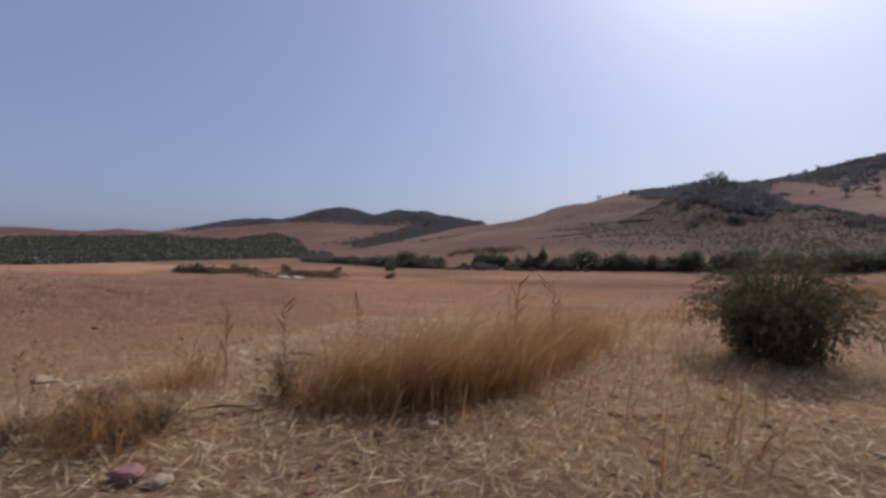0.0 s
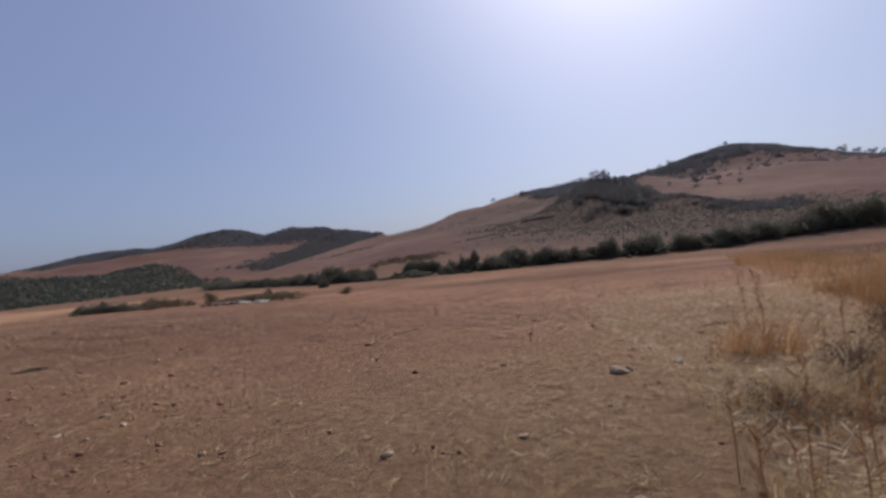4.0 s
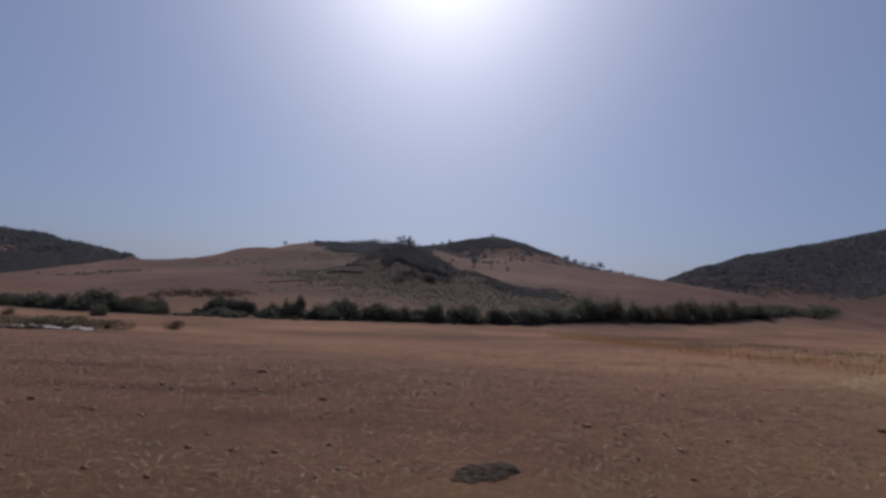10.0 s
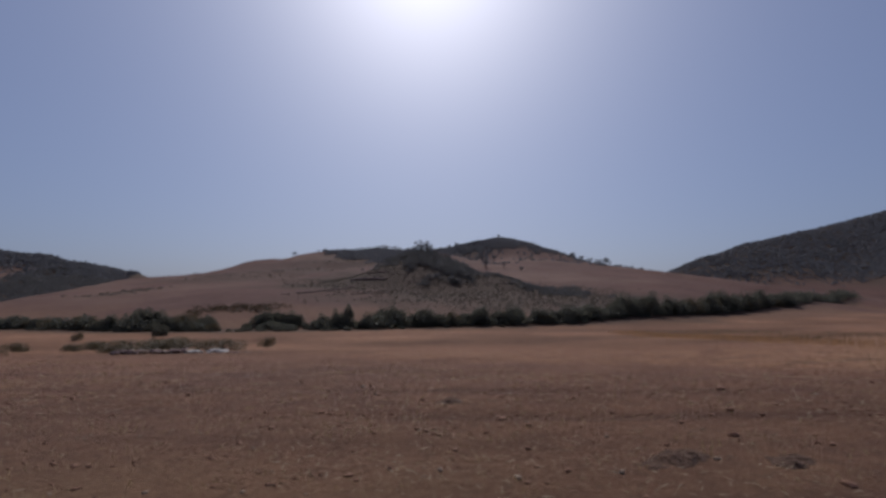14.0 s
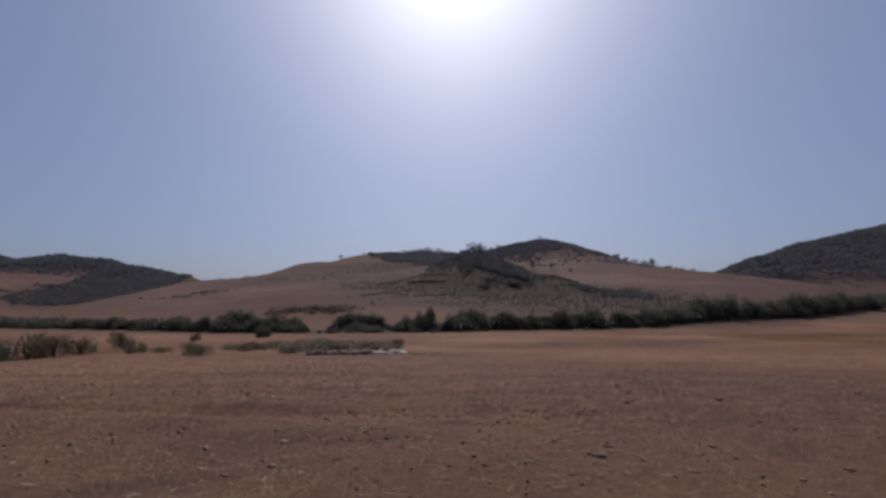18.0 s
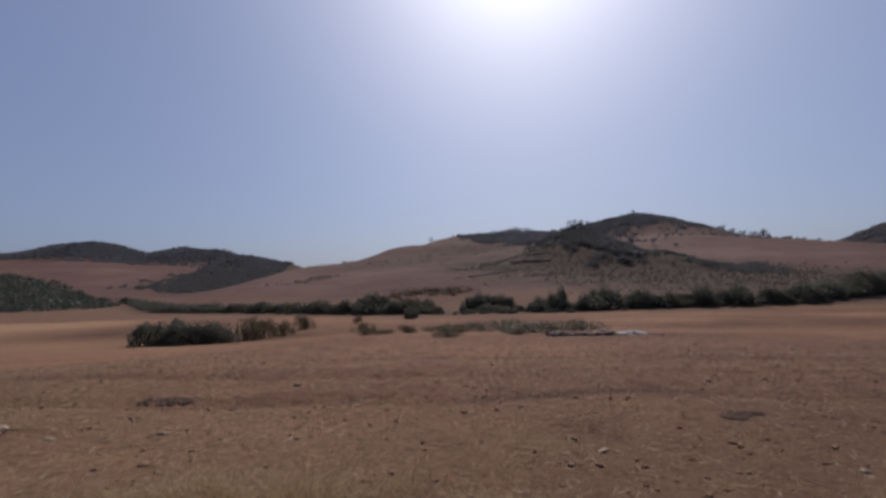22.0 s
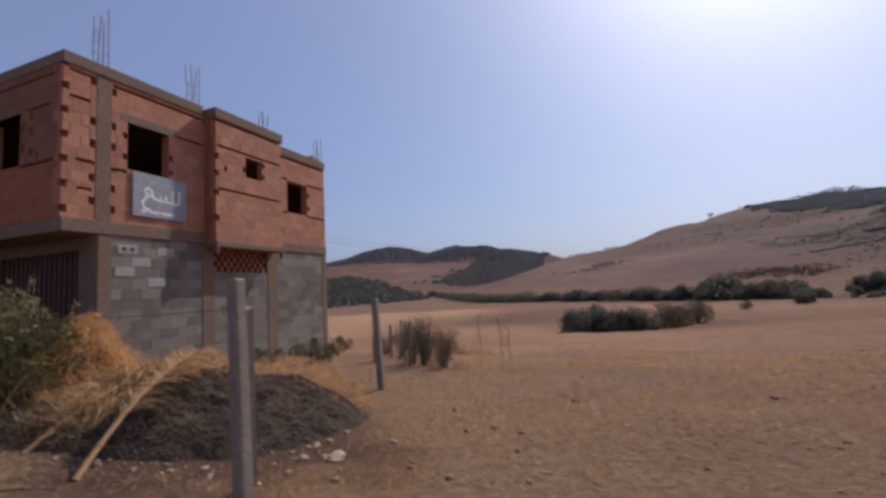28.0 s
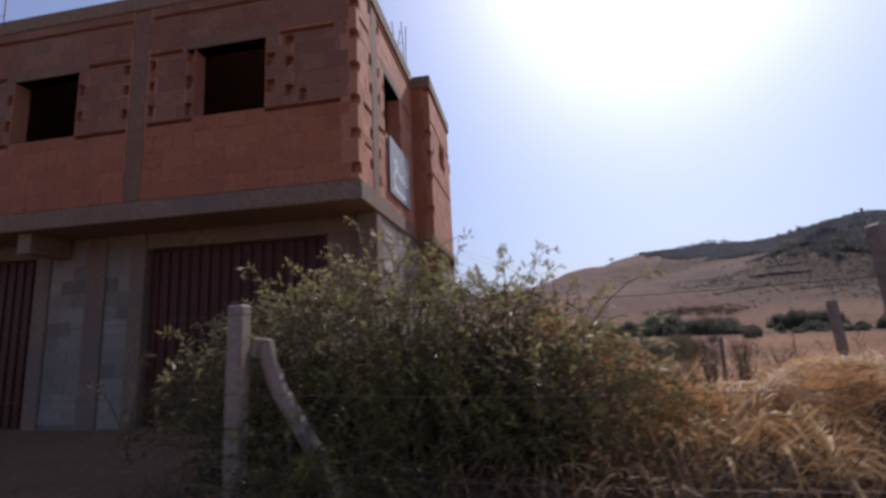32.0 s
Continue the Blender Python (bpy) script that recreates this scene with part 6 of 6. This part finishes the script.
def strands(name, x, y, rx, ry, h, n, length, drop, material, label, seed, width=0.007):
    """Long dry leaves that arch out of a heap and hang down towards the fence."""
    rng = np.random.default_rng(seed)
    a, r = rng.uniform(0, 6.28, n), np.sqrt(rng.random(n))
    px, py = x + rx * r * np.cos(a), y + ry * r * np.sin(a)
    base = np.column_stack([px, py, ground(px, py) + h * (1 - 0.6 * r ** 2) * rng.uniform(0.75, 1.05, n)])
    d = -1.57 + rng.normal(0, 1.7, n)
    L = length * rng.uniform(0.45, 1.2, n)
    out = np.column_stack([np.cos(d), np.sin(d), np.zeros(n)]) * L[:, None]
    side = np.column_stack([-np.sin(d), np.cos(d), rng.normal(0, 0.5, n)]) * width
    rise = rng.uniform(0.05, 0.35, n) * L
    fall = drop * rng.uniform(0.5, 1.2, n) * L
    rows = []
    for i in range(6):
        t = i / 5
        c = base + out * t + np.column_stack([np.zeros(n), np.zeros(n), rise * 2 * t - (fall + rise * 2) * t * t])
        c[:, 2] = np.maximum(c[:, 2], ground(c[:, 0], c[:, 1]) + 0.01)
        rows += [c - side * (1 - 0.9 * t), c + side * (1 - 0.9 * t)]
    v = np.stack(rows, 1).reshape(-1, 3)
    k = np.arange(n)[:, None] * 12
    f = np.concatenate([k + np.array([2 * i, 2 * i + 1, 2 * i + 3, 2 * i + 2]) for i in range(5)], 0)
    me = bpy.data.meshes.new(name)
    me.from_pydata(v.tolist(), [], f.tolist())
    me.materials.append(material)
    return tagged(new(name, me), label, "straw", kind="stuff")


strands("dry_stalks", -49.3, 7.9, 0.9, 0.5, 0.66, 750, 0.5, 0.8, FROND, "tangle of dry palm leaves hanging over the heap", 3)
strands("dry_stalks", -49.6, 7.6, 1.1, 0.45, 0.5, 420, 0.42, 0.9, FROND, "broad dry leaves tangled over the heap", 23, 0.017)
strands("dry_stalks", -50.6, 7.6, 0.7, 0.4, 0.8, 300, 0.4, 1.0, GOLD, "broad golden leaves hanging from the sheaf", 24, 0.013)
strands("dry_stalks", -50.5, 7.95, 0.6, 0.45, 1.05, 700, 0.55, 1.0, GOLD, "golden straw hanging from the sheaf", 6, 0.005)
strands("dry_stalks", -51.6, 7.0, 1.5, 0.25, 0.4, 500, 0.45, 0.7, FROND, "dry brown grass under the bush", 7, 0.004)
pile("dry_stalks", -52.2, 6.75, 1.7, 0.35, 0.22, 0.0, 900, 0.3, BARK, "dry brown stalks under the bush", 5, 0.9)
p = corridor(98, 9000, 1.5, 3.3, -54, -43)
straws("loose_straw", p, 0.11, 99, "loose straw along the fence", 0.014, 0.35, STRAW, 0.022)
p = scatter(97, -47.6, -41, 6.4, 14, 20000, lambda x, y, u: (np.hypot((x + 48.35) / 1.9, (y - 8.15) / 1.4) > 1.05) & (rag(x, y, 1.6) > -0.3))
straws("loose_straw", p, 0.1, 96, "golden straw strewn beside the mound", 0.014, 0.4, GOLD, 0.02)
p = scatter(95, -47.6, -40, 6.6, 15, 9000, lambda x, y, u: (np.hypot((x + 48.35) / 1.9, (y - 8.15) / 1.4) > 1.1) & (rag(x, y, 1.4) > -0.15))
tagged(new("stubble", blades("stubble", np.repeat(p, 3, 0) + RNG.normal(0, 0.04, (len(p) * 3, 2)), 0.12, 1.0, GOLD, 94, 0.0022)), "short dry grass beside the mound", "grass", kind="stuff")
p = scatter(93, -49, -46, 6.7, 8.2, 260, lambda x, y, u: u < 0.9)
pebbles("small_stones", p, 0.017, 92, STONE, "small stones at the foot of the mound", "stones")


def frond(base, tip, sag, leaflets, spread, seed, label):
    """A dead palm leaf: a bent rib with leaflets on both sides."""
    r = random.Random(seed)
    ob = tagged(new("palm_leaf"), label, "palm leaf", "dead palm leaves")
    a, c = Vector(base), Vector(tip)
    pts = [a.lerp(c, t / 10) + Vector((0, 0, sag * 4 * (t / 10) * (1 - t / 10))) for t in range(11)]
    b = Build()
    b.tube(pts, [0.026 - 0.0019 * t for t in range(11)], 6)
    part("rib", b, FROND, ob)
    b = Build()
    d = (c - a).normalized()
    s = d.cross(Vector((0, 0, 1))).normalized()
    for i in range(leaflets):
        t = 0.28 + 0.72 * i / leaflets
        k = min(int(t * 10), 9)
        p = pts[k].lerp(pts[k + 1], t * 10 - k)
        for sg in (-1, 1):
            L = spread * min(0.35 + 0.95 * t, 3.4 * (1.15 - t)) * r.uniform(0.6, 1.15)
            out = (d * r.uniform(0.35, 0.8) + s * sg * r.uniform(0.5, 0.9) + Vector((0, 0, r.uniform(0.0, 0.35)))).normalized()
            w = out.cross(Vector((r.uniform(-0.5, 0.5), r.uniform(-0.5, 0.5), 1))).normalized() * 0.005
            q, fall = [p], r.uniform(0.35, 0.9)
            for j in range(4):
                q.append(q[-1] + (out + Vector((0, 0, -fall * j))).normalized() * L * 0.25)
            b.add([v for j, c2 in enumerate(q) for v in (c2 - w * (1 - 0.2 * j), c2 + w * (1 - 0.2 * j))], [(2 * j, 2 * j + 1, 2 * j + 3, 2 * j + 2) for j in range(4)])
    part("blade", b, FROND, ob)


frond((-48.02, 6.5, 0.1), (-48.64, 8.1, 0.85), 0.17, 150, 0.75, 1, "dead pale palm leaf leaning on the mound")
frond((-49.3, 6.75, 0.1), (-49.1, 8.2, 0.66), 0.16, 70, 0.5, 2, "dead pale palm leaf on the straw heap")
frond((-50.0, 7.2, 0.3), (-48.7, 8.3, 0.85), 0.12, 70, 0.4, 3, "dead pale palm leaf on the straw heap")
